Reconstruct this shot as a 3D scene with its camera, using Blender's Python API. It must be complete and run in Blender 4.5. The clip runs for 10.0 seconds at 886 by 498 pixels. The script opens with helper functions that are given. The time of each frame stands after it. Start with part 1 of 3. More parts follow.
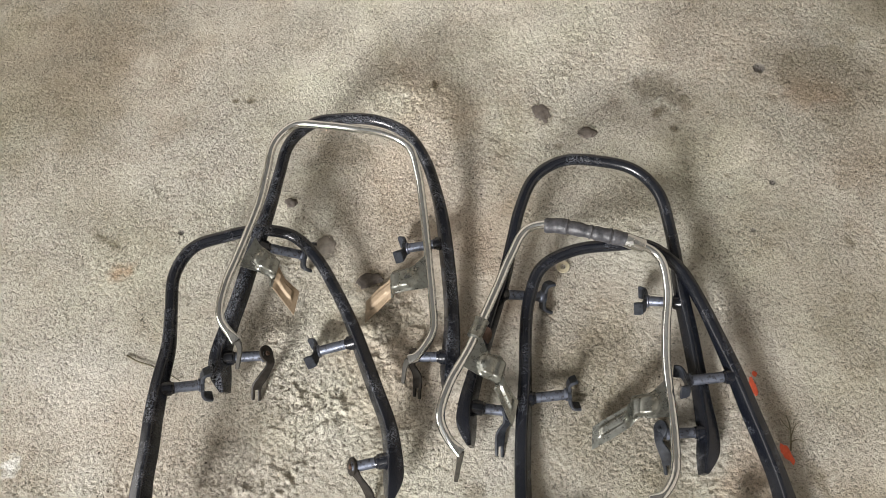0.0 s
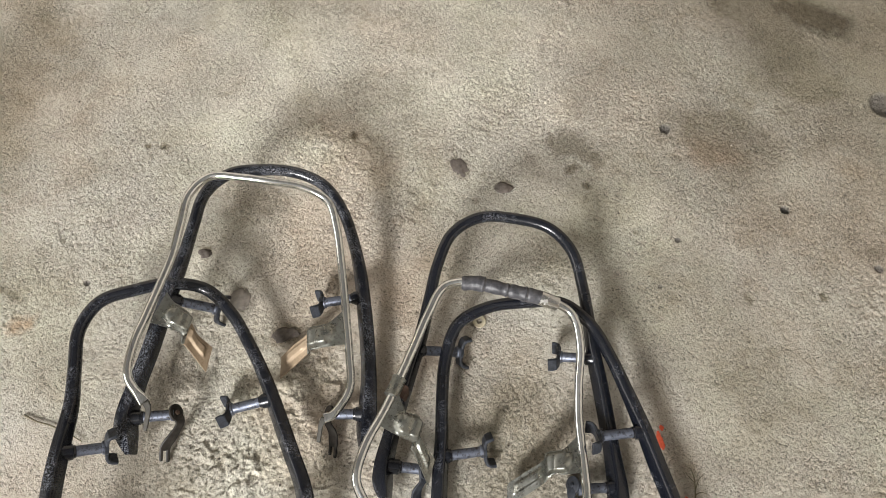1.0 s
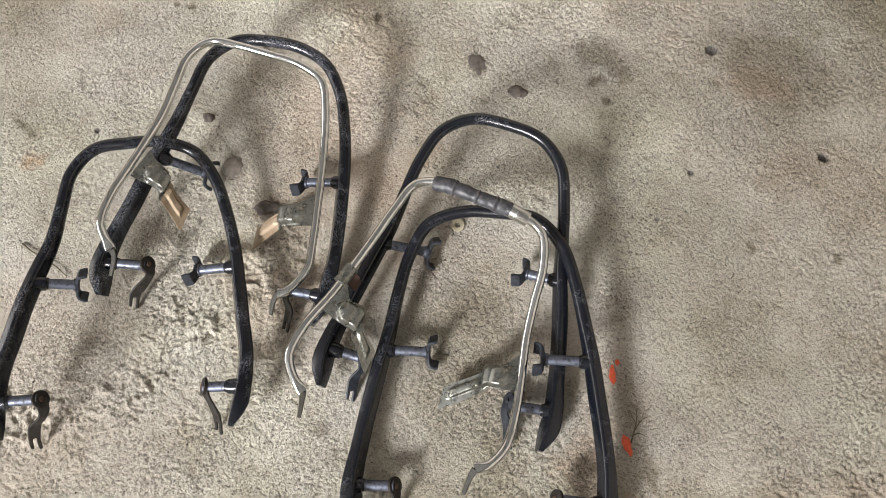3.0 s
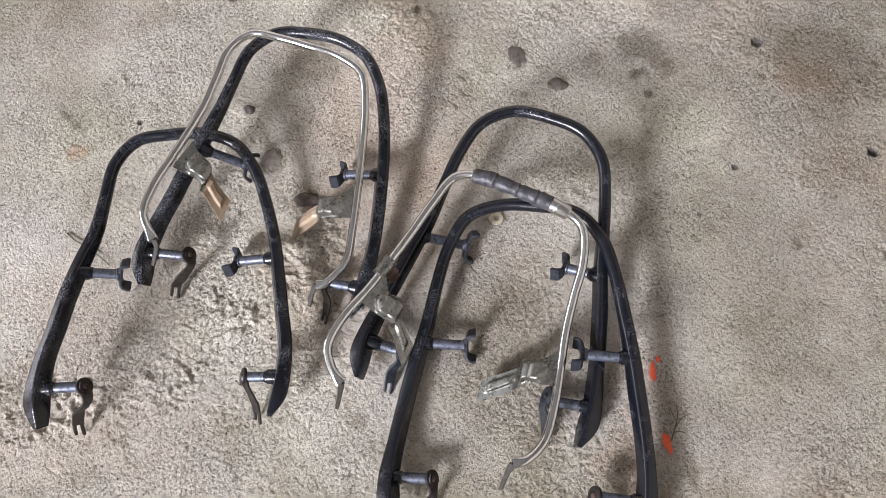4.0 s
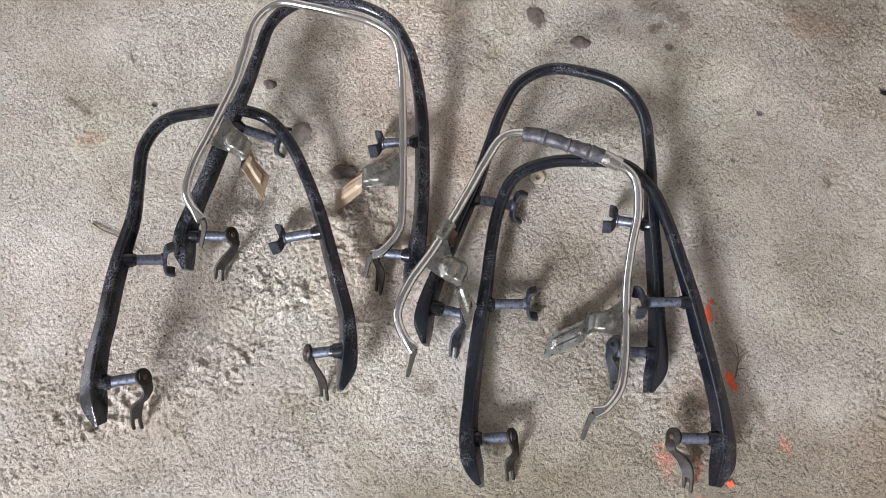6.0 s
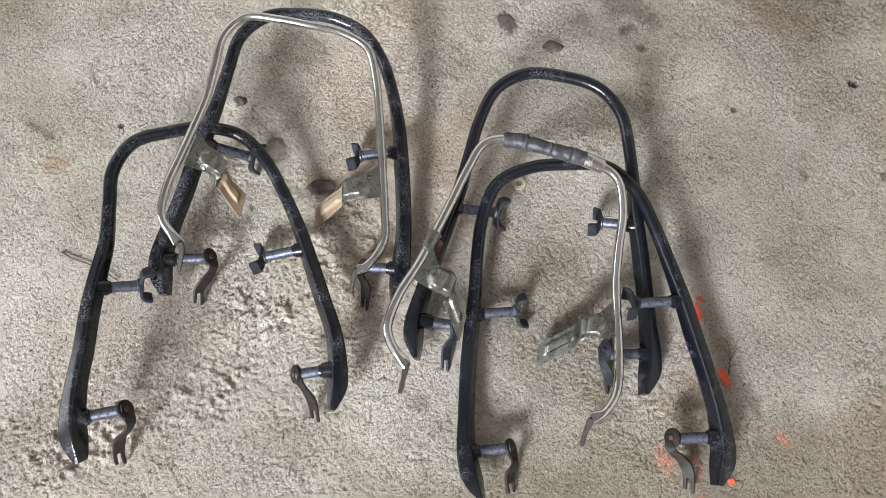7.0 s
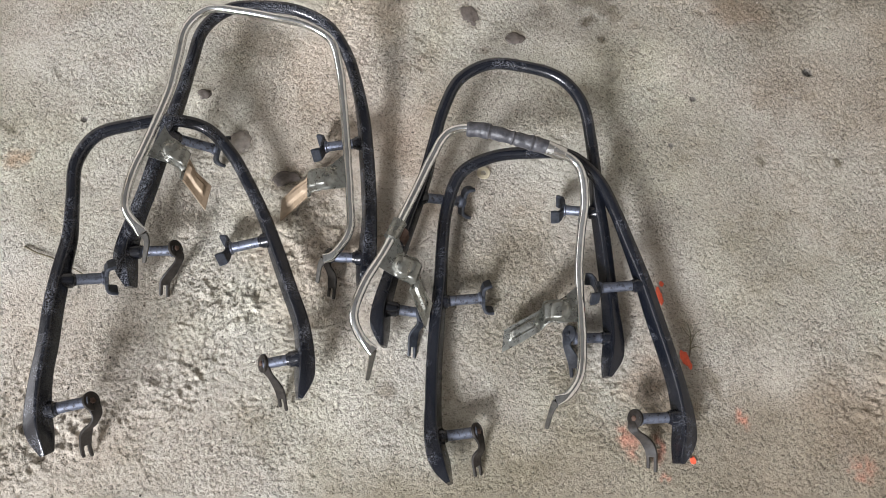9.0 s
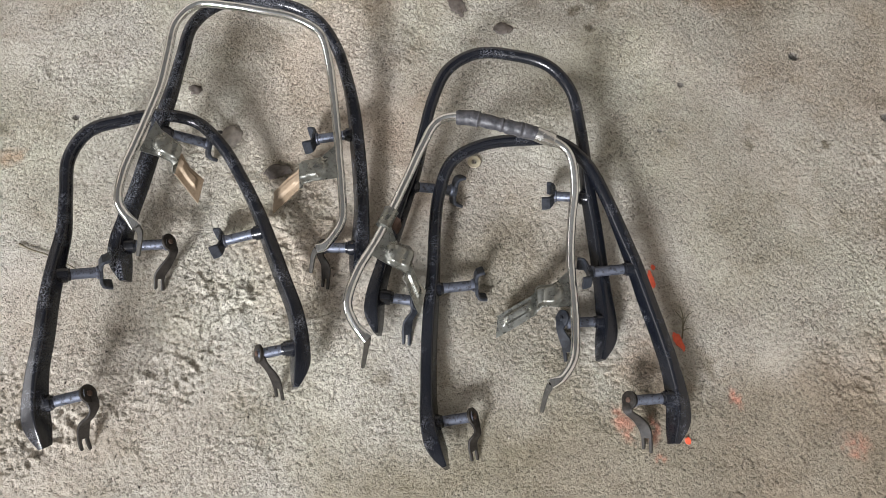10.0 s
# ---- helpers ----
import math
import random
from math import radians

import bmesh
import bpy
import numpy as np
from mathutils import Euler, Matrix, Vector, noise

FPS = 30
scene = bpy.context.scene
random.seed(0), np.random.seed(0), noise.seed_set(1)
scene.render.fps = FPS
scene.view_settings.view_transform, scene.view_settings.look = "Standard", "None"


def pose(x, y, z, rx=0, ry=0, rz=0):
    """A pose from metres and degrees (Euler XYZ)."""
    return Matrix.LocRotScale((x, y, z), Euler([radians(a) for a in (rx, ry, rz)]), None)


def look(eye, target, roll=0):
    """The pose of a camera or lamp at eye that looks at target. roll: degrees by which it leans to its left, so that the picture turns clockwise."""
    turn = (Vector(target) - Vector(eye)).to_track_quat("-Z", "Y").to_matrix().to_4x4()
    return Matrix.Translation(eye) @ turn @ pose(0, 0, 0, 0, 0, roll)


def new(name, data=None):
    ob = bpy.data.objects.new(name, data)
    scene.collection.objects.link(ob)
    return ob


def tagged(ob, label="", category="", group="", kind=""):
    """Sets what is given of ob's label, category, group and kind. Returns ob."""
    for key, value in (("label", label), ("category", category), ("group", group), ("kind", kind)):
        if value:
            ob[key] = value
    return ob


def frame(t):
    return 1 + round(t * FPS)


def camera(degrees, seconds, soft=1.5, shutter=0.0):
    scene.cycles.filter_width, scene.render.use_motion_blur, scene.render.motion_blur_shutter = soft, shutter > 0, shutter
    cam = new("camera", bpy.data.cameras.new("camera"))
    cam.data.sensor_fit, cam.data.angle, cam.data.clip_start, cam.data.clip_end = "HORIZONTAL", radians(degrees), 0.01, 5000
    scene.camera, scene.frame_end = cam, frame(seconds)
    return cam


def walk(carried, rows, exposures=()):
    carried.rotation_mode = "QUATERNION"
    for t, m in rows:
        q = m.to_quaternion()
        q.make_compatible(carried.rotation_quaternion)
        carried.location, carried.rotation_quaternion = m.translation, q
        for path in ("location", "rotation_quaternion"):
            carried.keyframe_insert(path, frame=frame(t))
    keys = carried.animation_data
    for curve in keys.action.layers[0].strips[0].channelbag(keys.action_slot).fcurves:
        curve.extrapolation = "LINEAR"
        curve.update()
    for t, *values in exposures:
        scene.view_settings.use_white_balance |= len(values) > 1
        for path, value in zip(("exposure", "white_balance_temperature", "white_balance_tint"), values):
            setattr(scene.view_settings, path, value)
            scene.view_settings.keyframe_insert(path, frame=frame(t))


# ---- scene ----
cam = camera(59.4, 10.0, 0.6)
PATH = [
    (0, (0.057, -0.022, 1.019), (0.029, 0.934, -0.738), -6.3),
    (0.5, (0.024, -0.013, 1.057), (0.117, 0.988, -0.672), -1.3),
    (1, (0.055, 0.011, 1.044), (0.251, 1.007, -0.679), 5.5),
    (1.5, (0.193, 0.063, 1.056), (0.394, 1.002, -0.698), 10.0),
    (2, (0.255, 0.07, 1.042), (0.346, 0.928, -0.763), 7.6),
    (2.5, (0.261, 0.039, 1.03), (0.226, 0.84, -0.802), 1.4),
    (2.7, (0.266, 0.025, 1.032), (0.191, 0.801, -0.81), -1.0),
    (4, (0.255, 0.023, 1.026), (0.051, 0.759, -0.822), -9.3),
    (4.5, (0.258, 0.019, 1.029), (0.048, 0.738, -0.825), -9.8),
    (5, (0.264, 0.006, 1.018), (0.13, 0.716, -0.847), -5.6),
    (5.5, (0.207, -0.01, 1.016), (0.157, 0.696, -0.854), -1.0),
    (5.7, (0.148, -0.019, 1.018), (0.114, 0.69, -0.852), -0.5),
    (6.8, (0.035, -0.019, 0.992), (0.11, 0.736, -0.859), 3.6),
    (7, (0.05, -0.016, 0.993), (0.142, 0.738, -0.856), 4.5),
    (7.5, (0.07, -0.013, 0.994), (0.192, 0.742, -0.854), 6.3),
    (8, (0.069, -0.013, 0.994), (0.203, 0.737, -0.855), 7.3),
    (8.5, (0.066, -0.021, 0.997), (0.212, 0.727, -0.852), 8.0),
    (9, (0.061, -0.035, 0.999), (0.218, 0.714, -0.848), 8.2),
    (9.5, (0.053, -0.042, 1.002), (0.217, 0.718, -0.841), 7.8),
    (10, (0.066, -0.057, 0.998), (0.23, 0.699, -0.846), 7.3),
]
walk(cam, [(t, look(eye, target, roll)) for t, eye, target, roll in PATH], [(0, -0.07, 6450, 10), (1, -0.03, 6450, 10), (2.5, 0.0, 6450, 10), (4, 0.0, 6000, 18), (5.5, 0.02, 5950, 18), (7, 0.02, 6000, 13), (8.5, 0.02, 6000, 13), (10, -0.08, 6100, 12)])

# ---- world, sun, large lights ----
world = bpy.data.worlds.new("overcast_sky")
scene.world = world
world.use_nodes = True
wn = world.node_tree.nodes
sky = wn.new("ShaderNodeTexSky")
sky.sky_type = "NISHITA"
sky.sun_disc = False
sky.air_density, sky.dust_density, sky.ozone_density = 0.6, 5.0, 0.3
sky.sun_elevation, sky.sun_rotation = radians(38), radians(207)
wn["Background"].inputs["Strength"].default_value = 0.05
world.node_tree.links.new(sky.outputs["Color"], wn["Background"].inputs["Color"])


def opening_light(name, place, target, width, height, watts, colour):
    data = bpy.data.lights.new(name, "AREA")
    data.shape, data.size, data.size_y, data.energy, data.color = "RECTANGLE", width, height, watts, colour
    ob = new(name, data)
    ob.matrix_world = look(place, target)
    return ob


# daylight by the window behind the camera; the doorway lamp at left is added fill
opening_light("window_daylight", (-2.70, -4.26, 2.75), (0.1, 0.5, 0.0), 1.35, 1.35, 950, (1.0, 0.985, 0.965))
opening_light("west_fill_light", (-4.46, 0.3, 1.35), (-1.0, 0.4, 0.9), 2.2, 2.4, 75, (1.0, 0.95, 0.88))


# ---- materials ----
def material(name, colour, rough=0.5, metal=0.0):
    m = bpy.data.materials.new(name)
    m.use_nodes = True
    b = m.node_tree.nodes["Principled BSDF"]
    b.inputs["Base Color"].default_value = (*colour, 1)
    b.inputs["Roughness"].default_value, b.inputs["Metallic"].default_value = rough, metal
    return m, m.node_tree.nodes, m.node_tree.links, b


def noise_node(n, l, scale, detail=4.0, rough=0.6, stretch=None, turn=0.0):
    t = n.new("ShaderNodeTexCoord")
    x = n.new("ShaderNodeTexNoise")
    x.inputs["Scale"].default_value, x.inputs["Detail"].default_value, x.inputs["Roughness"].default_value = scale, detail, rough
    if stretch:
        mp = n.new("ShaderNodeMapping")
        mp.inputs["Scale"].default_value, mp.inputs["Rotation"].default_value = stretch, (turn * 0.4, turn * 0.3, turn)
        l.new(t.outputs["Object"], mp.inputs["Vector"])
        l.new(mp.outputs["Vector"], x.inputs["Vector"])
    else:
        l.new(t.outputs["Object"], x.inputs["Vector"])
    return x.outputs["Fac"]


def ramp(n, l, fac, stops):
    r = n.new("ShaderNodeValToRGB")
    while len(r.color_ramp.elements) < len(stops):
        r.color_ramp.elements.new(0.5)
    for e, (p, c) in zip(r.color_ramp.elements, stops):
        e.position, e.color = p, (*c, 1) if len(c) == 3 else c
    l.new(fac, r.inputs["Fac"])
    return r.outputs["Color"]


def mix(n, l, fac, a, b, mode="MIX"):
    x = n.new("ShaderNodeMix")
    x.data_type, x.blend_type = "RGBA", mode
    for key, v in ((0, fac), (6, a), (7, b)):
        if isinstance(v, (int, float)):
            x.inputs[key].default_value = v
        elif isinstance(v, tuple):
            x.inputs[key].default_value = (*v, 1)
        else:
            l.new(v, x.inputs[key])
    return x.outputs[2]


def bump(n, l, b, fac, strength, distance):
    x = n.new("ShaderNodeBump")
    x.inputs["Distance"].default_value = distance
    if isinstance(strength, (int, float)):
        x.inputs["Strength"].default_value = strength
    else:
        l.new(strength, x.inputs["Strength"])
    l.new(fac, x.inputs["Height"])
    if b.inputs["Normal"].is_linked:
        l.new(b.inputs["Normal"].links[0].from_socket, x.inputs["Normal"])
    l.new(x.outputs["Normal"], b.inputs["Normal"])


G = lambda v: (v, v, v)


def concrete_material():
    m, n, l, b = material("rough_concrete", (0.4, 0.36, 0.29), 0.92)
    col = ramp(n, l, noise_node(n, l, 4.5, 6, 0.65), [(0.32, (0.365, 0.340, 0.288)), (0.52, (0.430, 0.408, 0.358)), (0.7, (0.478, 0.461, 0.413))])
    hue = ramp(n, l, noise_node(n, l, 2.6, 4, 0.6), [(0.34, (0.975, 1.0, 0.94)), (0.5, (1.0, 1.0, 1.0)), (0.66, (1.04, 0.99, 0.965))])
    col = mix(n, l, 1.0, col, hue, "MULTIPLY")
    col = mix(n, l, 0.7, col, ramp(n, l, noise_node(n, l, 38.0, 5, 0.7), [(0.3, G(0.87)), (0.5, G(1.0)), (0.68, G(1.07))]), "MULTIPLY")
    col = mix(n, l, 1.0, col, ramp(n, l, noise_node(n, l, 9.5, 6, 0.72), [(0.37, (0.87, 0.845, 0.80)), (0.47, (0.98, 0.97, 0.955)), (0.64, (1.03, 1.035, 1.035))]), "MULTIPLY")
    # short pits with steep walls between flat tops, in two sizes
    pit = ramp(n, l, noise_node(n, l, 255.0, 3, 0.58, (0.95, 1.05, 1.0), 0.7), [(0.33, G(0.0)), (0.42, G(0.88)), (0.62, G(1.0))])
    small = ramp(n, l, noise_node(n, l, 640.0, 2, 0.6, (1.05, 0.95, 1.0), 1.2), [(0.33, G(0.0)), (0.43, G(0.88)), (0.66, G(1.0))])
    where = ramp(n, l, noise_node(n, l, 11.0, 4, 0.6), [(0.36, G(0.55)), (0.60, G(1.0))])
    # the pits' shade, with the dirt they hold, is put into the colour
    pit_shade = mix(n, l, 1.0, ramp(n, l, pit, [(0.0, G(0.46)), (0.8, G(1.0)), (1.0, G(1.04))]), ramp(n, l, small, [(0.0, G(0.62)), (0.8, G(1.0)), (1.0, G(1.03))]), "MULTIPLY")
    col = mix(n, l, where, col, mix(n, l, 1.0, col, pit_shade, "MULTIPLY"))
    fine = noise_node(n, l, 620.0, 4, 0.7, (1.0, 1.0, 1.0), 0.4)
    # the finest crevices are shaded in the colour as well
    col = mix(n, l, 1.0, col, ramp(n, l, fine, [(0.32, G(0.80)), (0.45, G(0.97)), (0.66, G(1.10))]), "MULTIPLY")
    for name, tint, mode in (("hollow_shade", (0.66, 0.61, 0.53), "MULTIPLY"), ("stain", (0.36, 0.33, 0.27), "MULTIPLY"), ("damp_and_shade", (0.60, 0.56, 0.485), "MULTIPLY"), ("rust", (0.86, 0.62, 0.46), "MULTIPLY"),
                             ("pale", (1.22, 1.22, 1.20), "MULTIPLY"), ("chalk", (0.66, 0.66, 0.63), "MIX"), ("hole_shade_and_specks", (0.10, 0.09, 0.08), "MIX"), ("orange", (0.60, 0.22, 0.14), "MIX")):
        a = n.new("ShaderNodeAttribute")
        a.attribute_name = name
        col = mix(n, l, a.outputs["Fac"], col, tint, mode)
    l.new(col, b.inputs["Base Color"])
    worn = ramp(n, l, noise_node(n, l, 8.0, 5, 0.65), [(0.34, G(0.5)), (0.58, G(1.0))])
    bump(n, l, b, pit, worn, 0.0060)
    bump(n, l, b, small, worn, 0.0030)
    # crumbs stand up where the surface has broken
    broken = n.new("ShaderNodeAttribute")
    broken.attribute_name = "hollow_shade"
    bump(n, l, b, mix(n, l, 1.0, broken.outputs["Color"], ramp(n, l, noise_node(n, l, 120.0, 3, 0.6), [(0.42, G(0.0)), (0.56, G(1.0))]), "MULTIPLY"), 1.0, 0.0018)
    bump(n, l, b, fine, 0.8, 0.0014)
    return m


def paint_material(name, wear):
    m, n, l, b = material(name, (0.005, 0.0055, 0.007), 0.3)
    fac = noise_node(n, l, 560.0, 5, 0.7)
    place = ramp(n, l, noise_node(n, l, 34.0, 4, 0.6), [(0.50 - wear, G(0.0)), (0.72 - wear, G(1.0))])
    scuff = mix(n, l, 1.0, ramp(n, l, fac, [(0.48, G(0.0)), (0.64, G(1.0))]), place, "MULTIPLY")
    col = mix(n, l, scuff, (0.005, 0.006, 0.009), (0.19, 0.20, 0.225))
    dust = ramp(n, l, noise_node(n, l, 14.0, 4, 0.6), [(0.5, G(0.0)), (0.8, G(0.3))])
    col = mix(n, l, dust, col, (0.028, 0.030, 0.036))
    l.new(col, b.inputs["Base Color"])
    l.new(ramp(n, l, noise_node(n, l, 40.0, 5, 0.65), [(0.3, G(0.10)), (0.7, G(0.30))]), b.inputs["Roughness"])
    b.inputs["Specular IOR Level"].default_value = 0.46
    bump(n, l, b, fac, 0.12, 0.0012)
    return m


def steel_material(name, colour, dirt_or_streak, rough, metal=1.0, amount=0.45, along=None):
    m, n, l, b = material(name, colour, rough, metal)
    fac = noise_node(n, l, 190.0, 6, 0.7, along)
    spots = ramp(n, l, fac, [(0.5, G(0.0)), (0.5 + amount * 0.5, G(1.0))])
    l.new(mix(n, l, spots, colour, dirt_or_streak), b.inputs["Base Color"])
    l.new(ramp(n, l, noise_node(n, l, 70.0, 5, 0.65), [(0.3, G(rough * 0.7)), (0.7, G(min(1.0, rough * 2.0)))]), b.inputs["Roughness"])
    bump(n, l, b, fac, 0.12, 0.0006)
    return m


def plain_material(name, dark, light, scale, rough=0.85, relief=0.3, shine=0.5):
    m, n, l, b = material(name, light, rough)
    b.inputs["Specular IOR Level"].default_value = shine
    fac = noise_node(n, l, scale, 5, 0.65)
    l.new(ramp(n, l, fac, [(0.3, dark), (0.7, light)]), b.inputs["Base Color"])
    bump(n, l, b, fac, relief, 0.002)
    return m


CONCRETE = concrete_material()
BLACK_WORN = paint_material("scuffed_black_paint", -0.005)
BLACK_RUBBED = paint_material("rubbed_black_paint", 0.045)
BLACK_CLEAN = paint_material("glossy_black_paint", -0.06)
PEG = steel_material("blued_steel", (0.11, 0.122, 0.155), (0.022, 0.02, 0.02), 0.36, 0.7, 0.3)
BRACKET = plain_material("dirty_plate_steel", (0.007, 0.006, 0.005), (0.028, 0.024, 0.020), 160, 0.5, 0.3, 0.2)
CLAW = plain_material("grey_painted_steel", (0.007, 0.008, 0.010), (0.032, 0.036, 0.045), 140, 0.45, 0.3, 0.25)
# lengthwise streaks put the tubes' dark and bright reflections into the colour
CHROME = steel_material("dusty_streaked_chrome", (0.68, 0.70, 0.70), (0.22, 0.22, 0.205), 0.065, 1.0, 0.6, (2.4, 0.22, 2.4))
ZINC = steel_material("dull_zinc_sheet", (0.24, 0.245, 0.222), (0.09, 0.083, 0.065), 0.24, 0.95, 0.5)
SLEEVE = steel_material("bright_chrome", (0.66, 0.67, 0.66), (0.42, 0.42, 0.40), 0.16, 1.0, 0.6)
TAB = plain_material("dull_end_steel", (0.012, 0.011, 0.009), (0.045, 0.041, 0.033), 180, 0.6, 0.3, 0.2)
TAN = steel_material("varnished_brown_sheet", (0.29, 0.222, 0.150), (0.18, 0.13, 0.084), 0.40, 0.3, 0.5)
RUST = steel_material("rusty_plate", (0.075, 0.045, 0.032), (0.05, 0.028, 0.018), 0.7, 0.3)
GRIP = plain_material("grey_rubber_tape", (0.010, 0.011, 0.014), (0.075, 0.074, 0.080), 130, 0.42, 0.6, 0.45)
ORANGE = plain_material("orange_paint", (0.55, 0.08, 0.03), (0.75, 0.13, 0.06), 260, 0.7)
STONE = plain_material("dark_stone", (0.045, 0.038, 0.032), (0.12, 0.10, 0.085), 120, 0.8)
PEBBLE = plain_material("grey_pebble", (0.13, 0.12, 0.10), (0.24, 0.21, 0.18), 120, 0.75)


def sand_material():
    m, n, l, b = material("sand_grain", (0.2, 0.17, 0.13), 0.9)
    g = n.new("ShaderNodeNewGeometry")
    l.new(ramp(n, l, g.outputs["Random Per Island"], [(0.0, (0.05, 0.042, 0.035)), (0.45, (0.14, 0.12, 0.095)), (1.0, (0.42, 0.39, 0.33))]), b.inputs["Base Color"])
    return m


SAND = sand_material()
NYLON = plain_material("yellowed_nylon", (0.30, 0.265, 0.18), (0.43, 0.385, 0.28), 200, 0.5, 0.1)
TWIG = plain_material("dry_twig", (0.06, 0.052, 0.030), (0.13, 0.11, 0.065), 200, 0.9)
PLASTER = plain_material("grey_cement_plaster", (0.38, 0.345, 0.30), (0.50, 0.455, 0.40), 3.0, 0.95, 0.15)
ROOFING = plain_material("grey_roof_sheet", (0.18, 0.18, 0.18), (0.25, 0.25, 0.25), 3.0, 0.8, 0.1)


# ---- mesh helpers ----
def mesh_object(name, verts, faces, mat, smooth=True):
    me = bpy.data.meshes.new(name)
    me.from_pydata([tuple(v) for v in verts], [], faces)
    me.validate()
    if smooth:
        me.polygons.foreach_set("use_smooth", [True] * len(me.polygons))
    me.materials.append(mat)
    return new(name, me)


def part(name, bm, mat, parent, label="", smooth=True):
    me = bpy.data.meshes.new(name)
    bmesh.ops.recalc_face_normals(bm, faces=bm.faces)
    bm.to_mesh(me)
    bm.free()
    if smooth:
        me.polygons.foreach_set("use_smooth", [True] * len(me.polygons))
        me.set_sharp_from_angle(angle=radians(38))
    me.materials.append(mat)
    ob = new(name, me)
    if parent:
        ob.parent = parent
        ob.matrix_parent_inverse = parent.matrix_world.inverted()
    if label:
        tagged(ob, label)
    return ob


def root(name, place, label, category, group=""):
    ob = new(name)
    ob.empty_display_size = 0.02
    ob.location = place
    bpy.context.view_layer.update()
    return tagged(ob, label, category, group)


def glide(points, count):
    """A smooth line (centripetal-like Catmull-Rom) through control points, evenly spaced."""
    p = np.array(points, float)
    p = np.vstack([2 * p[0] - p[1], p, 2 * p[-1] - p[-2]])
    out = []
    for i in range(1, len(p) - 2):
        for t in np.linspace(0, 1, 12, endpoint=False):
            a, b, c, d = p[i - 1], p[i], p[i + 1], p[i + 2]
            out.append(0.5 * (2 * b + (c - a) * t + (2 * a - 5 * b + 4 * c - d) * t * t + (3 * b - a - 3 * c + d) * t ** 3))
    out.append(p[-2])
    out = np.array(out)
    s = np.r_[0, np.cumsum(np.linalg.norm(np.diff(out, axis=0), axis=1))]
    u = np.linspace(0, s[-1], count)
    return np.stack([np.interp(u, s, out[:, k]) for k in range(3)], 1)


def frames_along(line):
    t = np.gradient(line, axis=0)
    t /= np.linalg.norm(t, axis=1)[:, None]
    side = np.cross(t, (0, 0, 1.0))
    side /= np.linalg.norm(side, axis=1)[:, None]
    return t, side, np.cross(side, t)


def sweep(line, section, around=20):
    """A closed bar along a line. section(u) gives its width, its height, how square it is, how far it leans over and, if it is given, how far it is set over to its side."""
    t, side, up = frames_along(line)
    n = len(line)
    bm = bmesh.new()
    rings = []
    quarter = around // 4
    for i in range(n):
        w, h, square, lean, *over = section(i / (n - 1))
        corner = min(w, h) / 2 * min(1.0, max(0.2, 1 - (square - 2) / 3.2))
        ring = []
        for c, (sx, sy) in enumerate(((1, 1), (-1, 1), (-1, -1), (1, -1))):
            for k in range(quarter):
                a = math.pi / 2 * (c + k / (quarter - 1))
                x = sx * (w / 2 - corner) + corner * math.cos(a)
                y = sy * (h / 2 - corner) + corner * math.sin(a)
                # a hair's breadth keeps neighbouring corners of a round bar apart
                x, y = x + sx * 2e-5, y + sy * 2e-5
                x, y = x * math.cos(lean) - y * math.sin(lean), x * math.sin(lean) + y * math.cos(lean)
                x += over[0] if over else 0.0
                ring.append(bm.verts.new(line[i] + side[i] * x + up[i] * y))
        rings.append(ring)
    around = len(rings[0])
    for r0, r1 in zip(rings, rings[1:]):
        for k in range(around):
            bm.faces.new((r0[k], r0[(k + 1) % around], r1[(k + 1) % around], r1[k]))
    bm.faces.new(rings[0][::-1])
    bm.faces.new(rings[-1])
    return bm


def rod(a, b, radii, around=16):
    """A turned bar from a to b; radii are (share of the length, radius)."""
    a, b = Vector(a), Vector(b)
    z = (b - a).normalized()
    x = z.orthogonal().normalized()
    y = z.cross(x)
    bm = bmesh.new()
    rings = [[bm.verts.new(a.lerp(b, u) + (x * math.cos(q) + y * math.sin(q)) * r) for q in (2 * math.pi * k / around for k in range(around))] for u, r in radii]
    for r0, r1 in zip(rings, rings[1:]):
        for k in range(around):
            bm.faces.new((r0[k], r0[(k + 1) % around], r1[(k + 1) % around], r1[k]))
    bm.faces.new(rings[0][::-1])
    bm.faces.new(rings[-1])
    return bm


def strip(points, widths, thick, across):
    """A bent flat bar: the points run along it, across is the direction of its width."""
    line = np.array(points, float)
    t = np.gradient(line, axis=0)
    t /= np.linalg.norm(t, axis=1)[:, None]
    w = np.array(across, float)
    bm = bmesh.new()
    rings = []
    for i in range(len(line)):
        s = w - t[i] * w.dot(t[i])
        s /= np.linalg.norm(s)
        nrm = np.cross(t[i], s)
        e = min(widths[i] * 0.25, thick * 0.3)
        a, b = widths[i] / 2, thick / 2
        rings.append([bm.verts.new(line[i] + s * x + nrm * y) for x, y in ((-a, -b + e), (-a + e, -b), (a - e, -b), (a, -b + e), (a, b - e), (a - e, b), (-a + e, b), (-a, b - e))])
    for r0, r1 in zip(rings, rings[1:]):
        for k in range(8):
            bm.faces.new((r0[k], r0[(k + 1) % 8], r1[(k + 1) % 8], r1[k]))
    bm.faces.new(rings[0][::-1])
    bm.faces.new(rings[-1])
    return bm


def merge(*bms):
    out = bms[0]
    for bm in bms[1:]:
        me = bpy.data.meshes.new("joined")
        bm.to_mesh(me)
        bm.free()
        out.from_mesh(me)
        bpy.data.meshes.remove(me)
    return out


